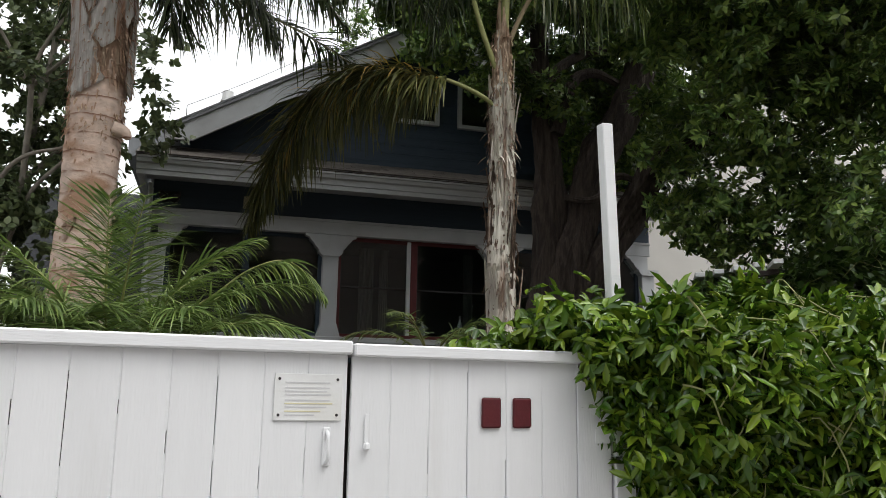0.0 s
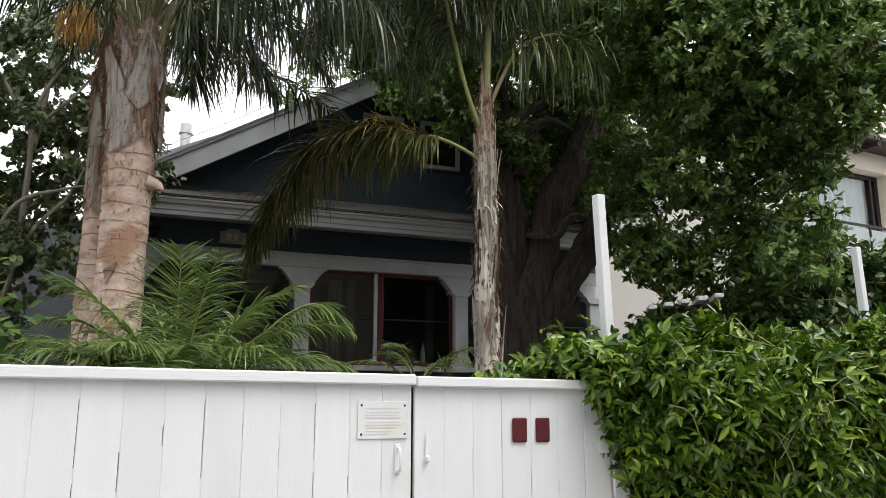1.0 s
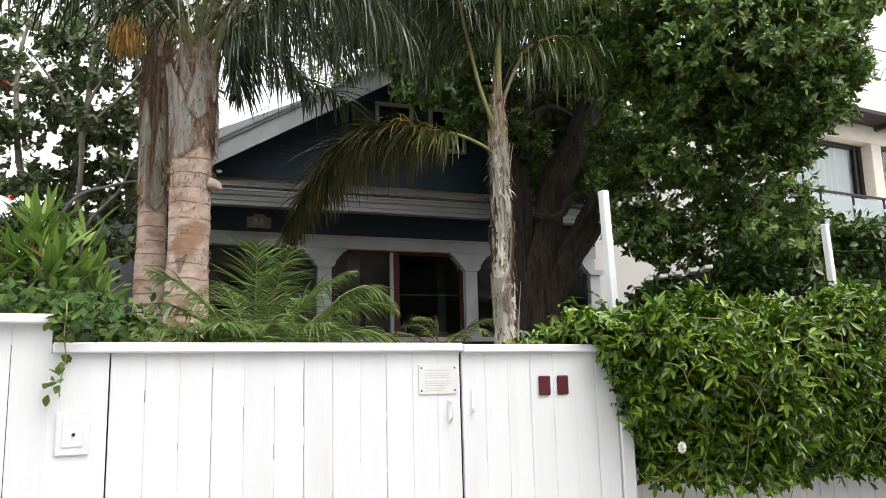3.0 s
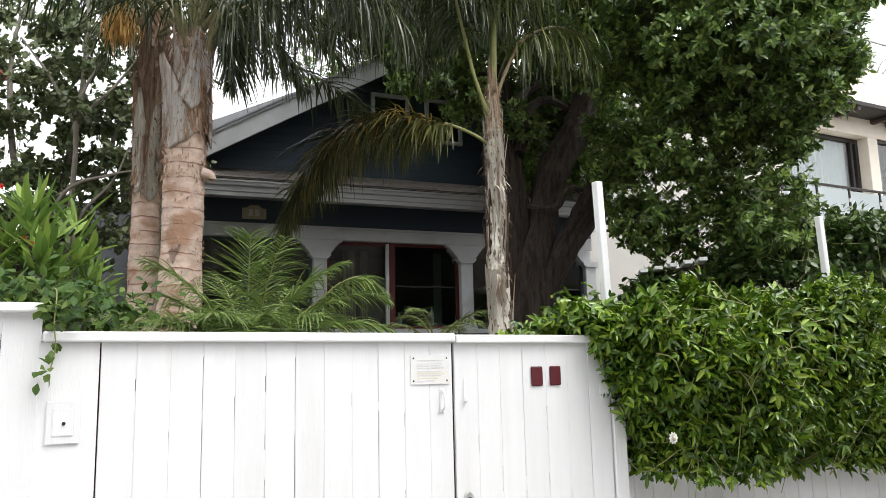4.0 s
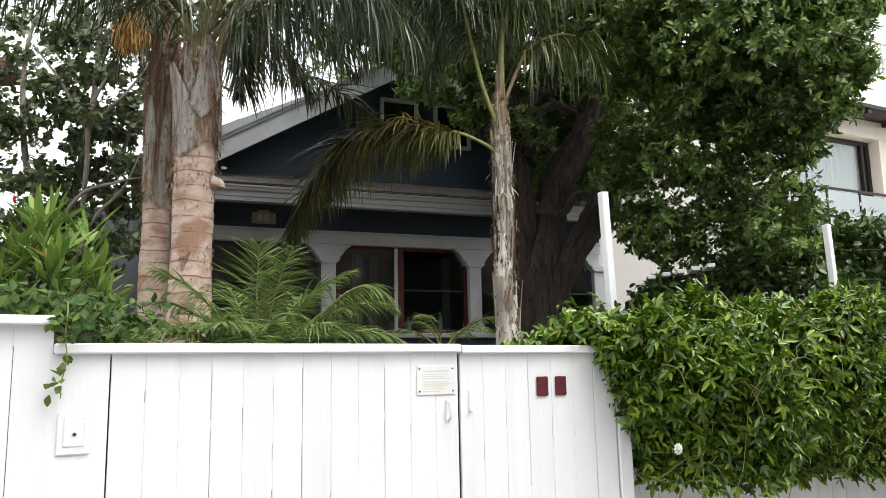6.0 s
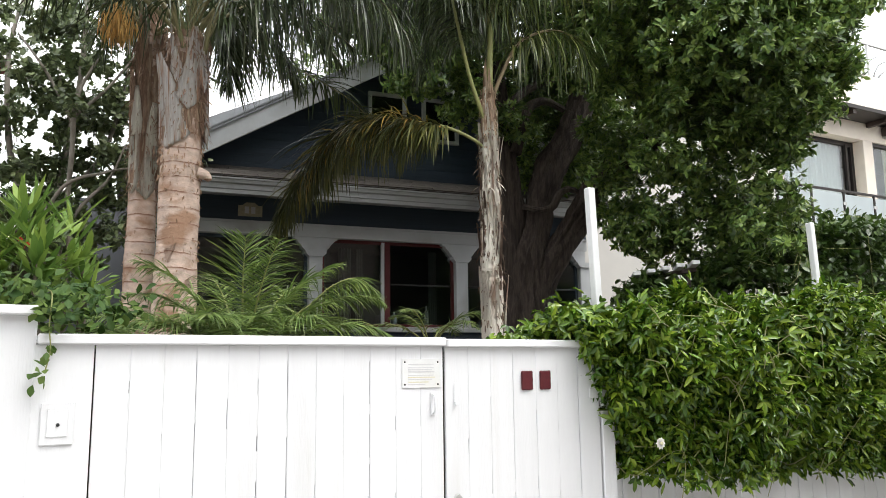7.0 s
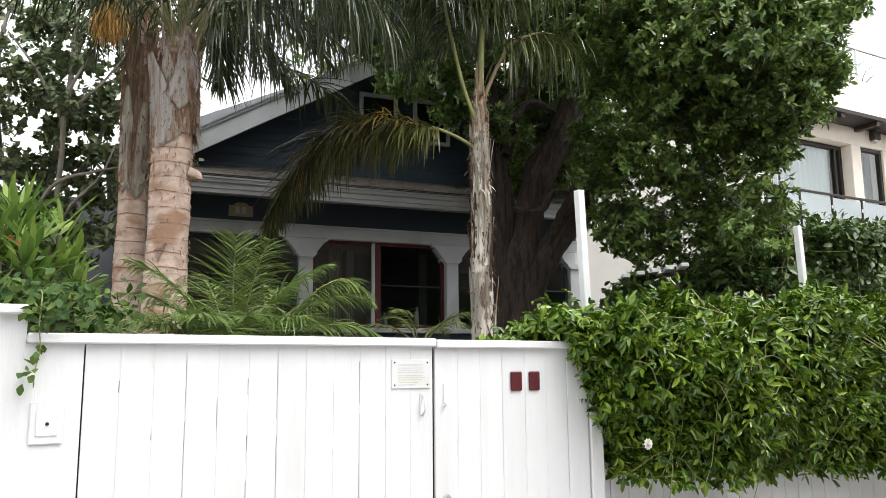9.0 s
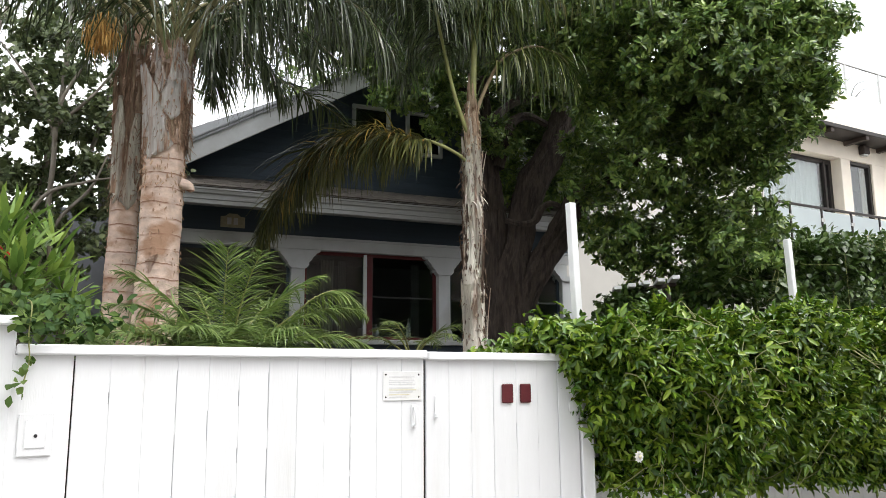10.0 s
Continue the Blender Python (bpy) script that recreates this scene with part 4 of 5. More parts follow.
for line in ([CB, (0.0, 6.3, 5.15), (0.5, 6.3, 5.3), (1.1, 6.3, 5.15), (1.5, 6.3, 4.75)], [CB, (-0.1, 5.59, 4.65), (0.02, 5.59, 4.56), (0.46, 5.68, 4.5), (1.0, 5.81, 4.4), (1.45, 5.95, 4.27), (1.8, 6.04, 4.05)],
             [CB, (-0.1, 5.59, 4.86), (0.05, 5.49, 4.78), (0.33, 5.4, 4.61), (0.56, 5.31, 4.35), (0.72, 5.31, 4.06)],
             [CB, (-0.16, 5.09, 4.45), (-0.09, 5.02, 4.48), (-0.03, 4.97, 4.32), (-0.01, 4.95, 4.09), (-0.01, 4.95, 3.86)]):
    frond(palm_b, line, FROND, STALK_O, 110, 0.56, 0.018, 1.3, 0.018, 0.2, 0.2, 0.6, plume=0.22)
# dry flower stalks
P = np.array([(-0.73, 6.0, 4.72)]) + rng.normal(size=(240, 3)) * np.array([0.065, 0.06, 0.06])
v, f = ribbons(P, np.array([(0, 0, -1.0)]) + rng.normal(size=(240, 3)) * 0.25, 0.2, 0.011, 1.0)
mesh_np("flower_spray", v, f, DRY, palm_b)

C0, C1 = (2.46, 4.93, 0.9), (2.455, 4.92, 4.22)
palm_c = empty("palm_tree", label="thin shaggy young palm with peeling trunk and drooping fronds", category="palm", group="garden palms")
palm_trunk(palm_c, C0, C1, [0.10, 0.10, 0.10, 0.095, 0.082, 0.045], PEEL, 9, 0.03, 0.09, 20, 90)
for k in range(42):
    z0 = rng.uniform(1.7, 3.55)
    sheath(palm_c, (2.458, 4.925), 0.092 - 0.012 * (z0 - 1.7) / 2, rng.uniform(150, 370), z0, z0 + rng.uniform(0.25, 0.6), rng.uniform(12, 38), rng.uniform(0, 0.035),
           PEEL if k % 4 < 3 else DARK_FIBRE, rng.uniform(-0.3, 0.3))
for az, z0, z1, hw, r in ((255, 3.45, 4.15, 60, 0.074), (330, 3.5, 4.2, 60, 0.072), (190, 3.5, 4.2, 60, 0.072), (80, 3.5, 4.2, 70, 0.072)):
    sheath(palm_c, (2.458, 4.925), r, az, z0, z1, hw, -0.012, TAN_FIBRE, 0.1)
sheath(palm_c, (2.458, 4.925), 0.082, 325, 3.28, 3.74, 24, 0.05, PEEL, 0.1)
sheath(palm_c, (2.458, 4.925), 0.10, 318, 1.5, 2.45, 24, 0.05, PEEL)
hairs(palm_c, (2.458, 4.925), 0.095, 1.8, 3.8, 600, DARK_FIBRE, "fibre", 0.10)
hairs(palm_c, (2.42, 4.92), 0.085, 3.22, 3.4, 14, PEEL, "fibre", 0.22)
v, f = tube(bezier([(2.455, 4.92, 3.65), (2.46, 4.92, 4.05), (2.48, 4.91, 4.5), (2.50, 4.9, 5.1)], 20), [0.05, 0.045, 0.03, 0.022], 12, 0.06, 8)
mesh_np("crown_shaft", v, f, STALK, palm_c, True)
for az, z1, r in ((250, 4.4, 0.056), (300, 4.3, 0.055), (200, 4.5, 0.054)):
    sheath(palm_c, (2.462, 4.92), r, az, 4.0, z1, 40, -0.02, TAN_FIBRE, 0.1)
hairs(palm_c, (2.455, 4.92), 0.07, 3.6, 4.2, 300, TAN_FIBRE, "fibre", 0.06)
LOW = [(2.44, 4.92, 3.56), (2.34, 4.91, 3.67), (2.07, 4.95, 3.78), (1.80, 5.05, 3.83), (1.57, 5.35, 3.92), (1.39, 5.80, 3.92), (1.23, 6.20, 3.72), (1.11, 6.60, 3.40), (1.02, 6.95, 2.98)]
low = frond(palm_c, LOW, FROND_Y, STALK, 480, 0.64, 0.021, 2.2, 0.019, 0.27, 0.2, 0.7, plume=0.35)
dry = frond(palm_c, LOW, FROND_D, STALK, 190, 0.40, 0.012, 2.6, 0.017, 0.28, 0.7, 0.6, plume=0.4, reach=0.85)
palm_a.location = (-0.055, -0.14, 0)
palm_c.location = (-0.035, 0, 0)
palm_b.location, palm_b.scale = (0.175, 0.156, -0.15), (1.1, 1.1, 1.1)
CC = (2.49, 4.905, 4.85)
frond(palm_c, [(2.44, 4.92, 3.85), (2.25, 4.88, 4.25), (2.08, 4.8, 4.7), (1.9, 4.7, 5.1), (1.6, 4.6, 5.3), (1.25, 4.5, 5.2)], FROND, STALK, 150, 0.55, 0.017, 2.4, 0.022, 0.35, 0.1, 0.35, plume=0.25)
frond(palm_c, [(2.47, 4.92, 3.9), (2.52, 4.91, 4.17), (2.76, 4.9, 4.66), (2.98, 4.88, 4.84), (3.24, 4.86, 4.92), (3.52, 4.84, 4.84), (3.66, 4.82, 4.6)], FROND_T, STALK_T, 80, 0.74, 0.016, 4.2, 0.022, 0.32, 0.95, 0.6, plume=0.5)
for az, up, ln, dr in [(120, 62, 2.5, 150), (165, 58, 2.3, 150), (85, 58, 2.4, 150), (40, 58, 2.3, 150), (140, 48, 2.0, 130), (-10, 72, 2.6, 130), (20, 70, 2.6, 125), (-50, 75, 2.5, 130), (60, 65, 2.6, 120), (150, 75, 2.6, 120), (190, 72, 2.5, 130), (-95, 80, 2.4, 130), (-30, 60, 2.2, 125)]:
    frond(palm_c, arch(CC, az, up, ln, dr), FROND_T if az in (-50, -95, -10, -30) else FROND, STALK, 120, 0.72, 0.017, 3.0, 0.02, 0.08, 0.35, 0.4, plume=0.45)


def feather_plant(name, base, specs, m, leaf, n, label, width=0.016, sag=0.9):
    ob = empty(name, label=label, category="plant")
    for az, up, ln, dr in specs:
        p = np.array(base) + np.array([math.cos(radians(az)), math.sin(radians(az)), 0]) * 0.05
        frond(ob, arch(p, az, up, ln, dr, 7), m, STALK, n, leaf, width, sag, 0.010, 0.2, 0.3, 0.75, plume=0.16)
    return ob


lush = feather_plant("palm_shrub", (-0.03, 4.02, 1.54), [(-80, 84, 1.0, 55), (-10, 70, 1.1, 95), (-25, 58, 1.05, 105), (20, 64, 1.05, 105), (40, 78, 1.0, 80), (100, 80, 1.0, 70), (150, 74, 1.0, 90), (180, 62, 1.05, 100), (205, 58, 1.0, 100),
              (240, 66, 0.85, 95), (-110, 62, 0.8, 110), (-50, 58, 0.8, 110), (60, 70, 1.0, 95), (-75, 50, 0.75, 95), (165, 80, 1.05, 75), (-5, 82, 1.05, 75), (215, 50, 0.85, 95), (-130, 55, 0.75, 100),
              (-20, 42, 0.8, 70), (-60, 70, 0.75, 90), (-95, 72, 0.7, 90), (200, 40, 0.8, 70), (-140, 70, 0.75, 90), (0, 50, 0.85, 85)],
              FROND_G, 0.33, 105, "lush green feather-leaved palm shrub behind the fence", 0.0105, 1.0)
frond(lush, [(0.02, 4.02, 1.56), (0.18, 4.0, 1.87), (0.41, 4.0, 2.06), (0.58, 4.0, 2.2), (0.77, 4.0, 2.25), (0.95, 4.0, 2.09)], FROND_G, STALK, 72, 0.3, 0.0125, 1.6, 0.010, 0.25, 0.2, 0.6, plume=0.1)
frond(lush, [(-0.02, 4.0, 1.56), (-0.06, 3.92, 1.9), (-0.08, 3.86, 2.2), (-0.09, 3.78, 2.45)], FROND_G, STALK, 76, 0.34, 0.0125, 0.5, 0.010, 0.2, 0.15, 0.9, plume=0.06)
feather_plant("palm_shrub", (-0.70, 3.75, 1.42), [(k * 27 + 10, 66 - (k % 3) * 10, 0.78 + 0.12 * (k % 2), 100) for k in range(13)], FROND_G, 0.33, 90, "second feather-leaved palm shrub spreading over the fence", 0.0105, 1.0)
feather_plant("small_palm", (2.30, 5.9, 1.88), [(k * 60 - 20, 60 - (k % 2) * 15, 0.75, 95) for k in range(7)], FROND_G, 0.2, 36, "small fan of palm leaves near the porch", 0.012)


def leafy(name, clumps, density, twig, m, length, width, shape, label, category, limbs=(), rosette=9, flat=0.35, seed=0, bark=BARK, hollow=0.55, thin=1.0):
    """A tree or bush: limbs as tubes, and a crown of twigs with rosettes of leaves scattered in the clumps."""
    ob = empty(name, label=label, category=category)
    for i, (pts, radii) in enumerate(limbs):
        v, f = tube(bezier(pts, 110 if bark is BARK else 30), radii, 64 if bark is BARK else 12, 0.28, 4, 3, i + seed, min(0.06, 0.3 * radii[0]) if bark is BARK else 0)
        mesh_np("trunk" if i == 0 else "limb", v, f, bark, ob, True)
    Ps, Os = [], []
    for x, y, z, r in clumps:
        n = max(6, int(density * r ** 2.2 * (thin if z < 4.3 else 1.0)))
        m_sub = max(3, int(16 * r * r))
        sub = ball(m_sub) * (r * rng.uniform(0.62, 1.0, (m_sub, 1)))
        d = ball(n)
        pick = rng.integers(0, m_sub, n)
        p = sub[pick] + d * (0.21 * rng.uniform(0.3, 1.0, (n, 1)))
        deep = rng.uniform(size=n) < 0.36
        p[deep] = d[deep] * (r * rng.uniform(hollow * 0.5, 0.9, (deep.sum(), 1)))
        Ps.append(np.array([x, y, z]) + p * np.array([1, 1, 0.85]))
        Os.append(unit(d * 0.8 + p / r * 0.7))
    P, O = np.concatenate(Ps), np.concatenate(Os)
    k = rosette
    n = len(P)
    axis = unit(O + np.array([0, 0, 0.55]) + rng.normal(size=(n, 3)) * 0.35)
    tv, tf = ribbons(P - axis * twig * 1.6, axis, twig * 1.8, 0.012, 0.05, 1)
    tagged(mesh_np("twig_mass", tv, tf, TWIG, ob), kind="stuff")
    PP = np.repeat(P, k, 0) - np.repeat(axis, k, 0) * (rng.uniform(0, 1, (n * k, 1)) * twig)
    rad = ball(n * k)
    ax = np.repeat(axis, k, 0)
    rad = unit(rad - ax * (rad * ax).sum(1, keepdims=True))
    D = unit(ax * rng.uniform(0.05, 0.75, (n * k, 1)) + rad + rng.normal(size=(n * k, 3)) * 0.15)
    N = ax + np.array([0, 0, flat]) + rng.normal(size=(n * k, 3)) * 0.2
    v, f = leaves(PP, D, N, length * rng.uniform(0.6, 1.2, n * k), width * rng.uniform(0.7, 1.2, n * k), shape)
    tagged(mesh_np("crown", v, f, m, ob), kind="stuff")
    return ob


CROWN = [(3.21, 8.14, 6.36, .9), (2.89, 7.96, 7.92, 1.4), (3.92, 7.39, 6.52, 1.1), (4.53, 7.71, 5.55, .7), (4.18, 5.98, 5.85, .85), (4.56, 5.14, 4.86, .62), (4.68, 4.72, 5.26, 1.0),
         (5.08, 4.35, 5.05, 1.05), (5.50, 4.25, 4.62, .75), (5.62, 4.35, 5.54, 1.0), (5.0, 5.9, 7.2, 1.4), (5.3, 5.2, 6.5, 0.9)]
CROWN += [(4.28, 7.15, 8.44, 1.8), (5.05, 5.20, 4.14, .8), (5.55, 4.88, 4.24, .7), (4.94, 5.86, 3.63, .5), (5.60, 5.64, 3.51, .6), (5.85, 5.25, 3.70, .55), (5.14, 5.67, 3.05, .32), (5.72, 4.85, 4.05, .42),
          (4.98, 6.1, 4.42, .38), (5.91, 5.45, 3.23, .32)]
CROWN += [(3.13, 7.38, 5.44, 0.50), (3.60, 7.23, 5.10, 0.42), (4.15, 7.12, 4.81, 0.40), (2.72, 7.48, 6.07, 0.70), (2.46, 7.93, 6.44, 0.60), (4.44, 5.50, 5.53, 0.80)]
CROWN += [(4.79, 5.86, 3.89, 0.42), (5.16, 5.65, 3.41, 0.42), (5.45, 5.21, 3.80, 0.55), (5.77, 5.15, 3.36, 0.45), (5.39, 5.56, 3.09, 0.28), (6.11, 4.73, 3.44, 0.40)]
CROWN += [(5.15, 7.75, 6.08, 0.55), (5.62, 7.39, 5.37, 0.55), (5.47, 7.76, 4.63, 0.45), (5.63, 6.86, 4.73, 0.55), (5.59, 6.89, 3.90, 0.35), (5.02, 8.22, 4.70, 0.35)]
CROWN += [(5.22, 7.58, 5.17, 0.40), (5.34, 7.49, 4.31, 0.30), (5.36, 6.82, 4.16, 0.40), (4.85, 6.20, 5.46, 0.60)]
CROWN += [(5.80, 4.28, 4.95, .65), (5.75, 4.1, 5.6, .8), (5.6, 4.9, 4.5, .6)]
CROWN += [(5.60, 8.54, 5.82, 0.55), (5.91, 8.31, 5.08, 0.50), (6.06, 7.67, 5.35, 0.50), (5.81, 4.95, 3.33, 0.40), (5.57, 5.22, 3.24, 0.35), (4.96, 6.11, 3.28, 0.20)]
CROWN += [(6.06, 3.96, 5.14, 0.40), (6.02, 4.02, 4.72, 0.42), (5.89, 4.04, 4.30, 0.38), (5.75, 4.22, 4.12, 0.32), (6.09, 3.92, 5.51, 0.45), (5.35, 4.40, 3.64, 0.28), (5.36, 4.39, 3.16, 0.34), (5.18, 5.63, 4.95, 0.50), (5.52, 5.28, 5.09, 0.50), (5.32, 5.49, 4.58, 0.40), (5.44, 4.30, 2.94, 0.30), (2.98, 7.69, 5.77, 0.45), (3.37, 7.49, 5.93, 0.50), (3.63, 7.34, 5.54, 0.45), (3.66, 7.33, 4.96, 0.35), (2.64, 7.85, 6.04, 0.45), (2.83, 7.54, 5.30, 0.25)]
CROWN += [(2.43, 8.77, 6.56, 0.40), (2.75, 8.43, 6.07, 0.35), (3.42, 8.11, 6.27, 0.50), (3.02, 8.53, 6.66, 0.60), (3.23, 8.10, 5.82, 0.35)]
# the two clumps near z 8 are unseen, added to shade the crown below
CROWN += [(4.95, 5.75, 3.02, 0.34), (4.72, 5.92, 3.22, 0.30), (5.3, 5.6, 2.9, 0.34), (5.05, 5.75, 3.3, 0.36), (5.85, 8.5, 4.75, 0.75), (6.55, 8.3, 4.9, 0.8), (6.3, 8.0, 6.2, 1.0), (5.3, 8.3, 5.6, 0.7), (5.70, 4.30, 3.76, 0.36), (5.62, 4.36, 3.40, 0.34), (5.80, 4.30, 4.0, 0.3), (3.2, 6.9, 7.9, 1.2), (2.3, 7.6, 8.2, 1.0), (6.15, 3.85, 4.9, 0.32), (6.2, 3.85, 5.3, 0.36)]
leafy("tree", CROWN, 880, 0.085, LEAF_TREE, 0.092, 0.040, FOLDED, "large dark evergreen tree with forked furrowed trunk", "tree",
      [([(4.34, 7.38, 0.9), (4.27, 7.4, 2.06), (4.26, 7.4, 2.93), (4.27, 7.4, 3.68), (4.24, 7.4, 4.29), (4.17, 7.42, 4.82), (4.16, 7.45, 5.68), (4.0, 7.4, 7.8)], [0.31, 0.235, 0.205, 0.175, 0.12, 0.10, 0.09, 0.06]),
       ([(4.42, 7.28, 1.5), (4.40, 7.27, 2.5), (4.42, 7.25, 2.95), (4.53, 7.25, 3.3), (4.77, 7.25, 4.15), (5.10, 7.2, 4.74), (5.33, 7.1, 5.34), (5.4, 6.7, 6.4)], [0.26, 0.22, 0.19, 0.175, 0.18, 0.18, 0.16, 0.09]),
       ([(4.40, 7.25, 1.4), (4.41, 7.25, 2.21), (4.57, 7.2, 2.69), (4.79, 7.1, 3.11), (5.01, 6.95, 3.51), (5.13, 6.6, 4.0), (5.44, 6.2, 4.23), (5.6, 5.3, 4.9)], [0.22, 0.20, 0.185, 0.185, 0.185, 0.16, 0.11, 0.05]),
       ([(4.32, 7.17, 3.68), (4.46, 7.0, 3.62), (4.60, 6.92, 3.66), (4.66, 6.85, 3.82), (4.80, 6.8, 3.88), (5.0, 6.75, 3.80)], [0.035, 0.03, 0.045, 0.045, 0.035, 0.02]),
       ([(4.11, 7.2, 4.80), (4.28, 7.2, 5.14), (4.6, 7.2, 5.37), (4.9, 7.2, 5.5)], [0.06, 0.055, 0.05, 0.03]),
       ([(4.26, 7.25, 4.4), (4.43, 7.2, 4.97), (4.59, 7.2, 5.13), (4.78, 7.2, 5.17), (5.05, 7.2, 5.1)], [0.07, 0.065, 0.055, 0.05, 0.035]),
       ([(4.24, 7.4, 4.6), (3.95, 7.6, 5.5), (3.4, 8.0, 6.3), (2.9, 8.0, 7.4)], [0.10, 0.09, 0.07, 0.04])], 12, thin=0.5)
leafy("tree", [(-1.23, 8.92, 5.80, .9), (-0.68, 8.90, 5.41, .8), (-1.19, 8.42, 4.70, .8), (-0.59, 8.69, 4.53, .7), (-1.26, 8.42, 3.93, .8), (-0.62, 8.69, 3.80, .7), (-1.12, 8.42, 3.27, .6), (-1.95, 8.91, 4.74, 1.2), (-0.36, 8.47, 4.03, 0.45), (-0.27, 8.46, 3.39, 0.40), (-0.80, 8.20, 3.19, 0.50), (-1.23, 8.12, 3.21, 0.55), (-0.49, 8.68, 4.88, 0.50), (-0.30, 8.06, 3.57, 0.32), (-0.44, 7.87, 3.10, 0.32), (-0.16, 8.14, 3.22, 0.25), (-1.9, 8.6, 3.2, 1.0), (-1.5, 9.2, 2.3, 1.0), (-2.6, 9.0, 2.6, 1.2), (-0.35, 9.37, 6.32, .8), (0.22, 8.2, 4.45, 0.36), (0.12, 8.2, 4.95, 0.36), (0.20, 8.2, 4.0, 0.26)],
      330, 0.12, LEAF_GREY, 0.085, 0.060, OVAL, "open grey-green tree with thin crooked limbs", "tree",
      [([(-1.2, 8.7, 0.9), (-1.15, 8.7, 2.6), (-1.0, 8.75, 3.8), (-0.85, 8.8, 5.0), (-0.8, 8.9, 6.3)], [0.08, 0.06, 0.045, 0.035, 0.02]),
       ([(-1.1, 8.7, 3.0), (-1.5, 8.6, 4.0), (-1.6, 8.8, 5.2), (-1.5, 8.9, 6.0)], [0.045, 0.035, 0.025, 0.015]),
       ([(-1.0, 8.75, 3.6), (-0.6, 8.7, 4.1), (-0.35, 8.8, 5.0), (-0.3, 9.2, 6.0)], [0.04, 0.03, 0.02, 0.012]),
       ([(-1.05, 8.2, 2.6), (-0.85, 8.0, 3.3), (-0.55, 7.9, 3.7), (-0.40, 7.9, 4.1)], [0.022, 0.02, 0.015, 0.008]),
       ([(-1.3, 8.1, 2.9), (-1.0, 7.9, 3.55), (-0.6, 7.85, 3.75), (-0.30, 7.9, 3.85)], [0.022, 0.018, 0.014, 0.008]),
       ([(-0.95, 8.3, 3.0), (-0.92, 8.1, 3.9), (-0.9, 8.0, 4.6), (-0.6, 8.0, 5.3)], [0.032, 0.028, 0.022, 0.01]),
       ([(-0.92, 8.1, 4.4), (-0.6, 8.0, 4.75), (-0.35, 8.0, 5.15)], [0.018, 0.015, 0.008]),
       ([(-0.92, 8.1, 4.3), (-1.2, 8.0, 4.8), (-1.5, 8.0, 5.2)], [0.018, 0.014, 0.008])], 8, bark=PALE_BARK, hollow=0.2)
leafy("tree", [(3.7, 14.0, 8.2, 0.9), (4.4, 13.95, 8.0, 1.3), (5.4, 14.0, 8.3, 1.4)], 110, 0.14, LEAF_TREE, 0.10, 0.05, OVAL, "distant tree top seen over the roof", "tree",
      [([(4.9, 14.6, 0.9), (4.9, 14.6, 5), (4.6, 14.4, 8)], [0.25, 0.2, 0.06])], 9, hollow=0.2)


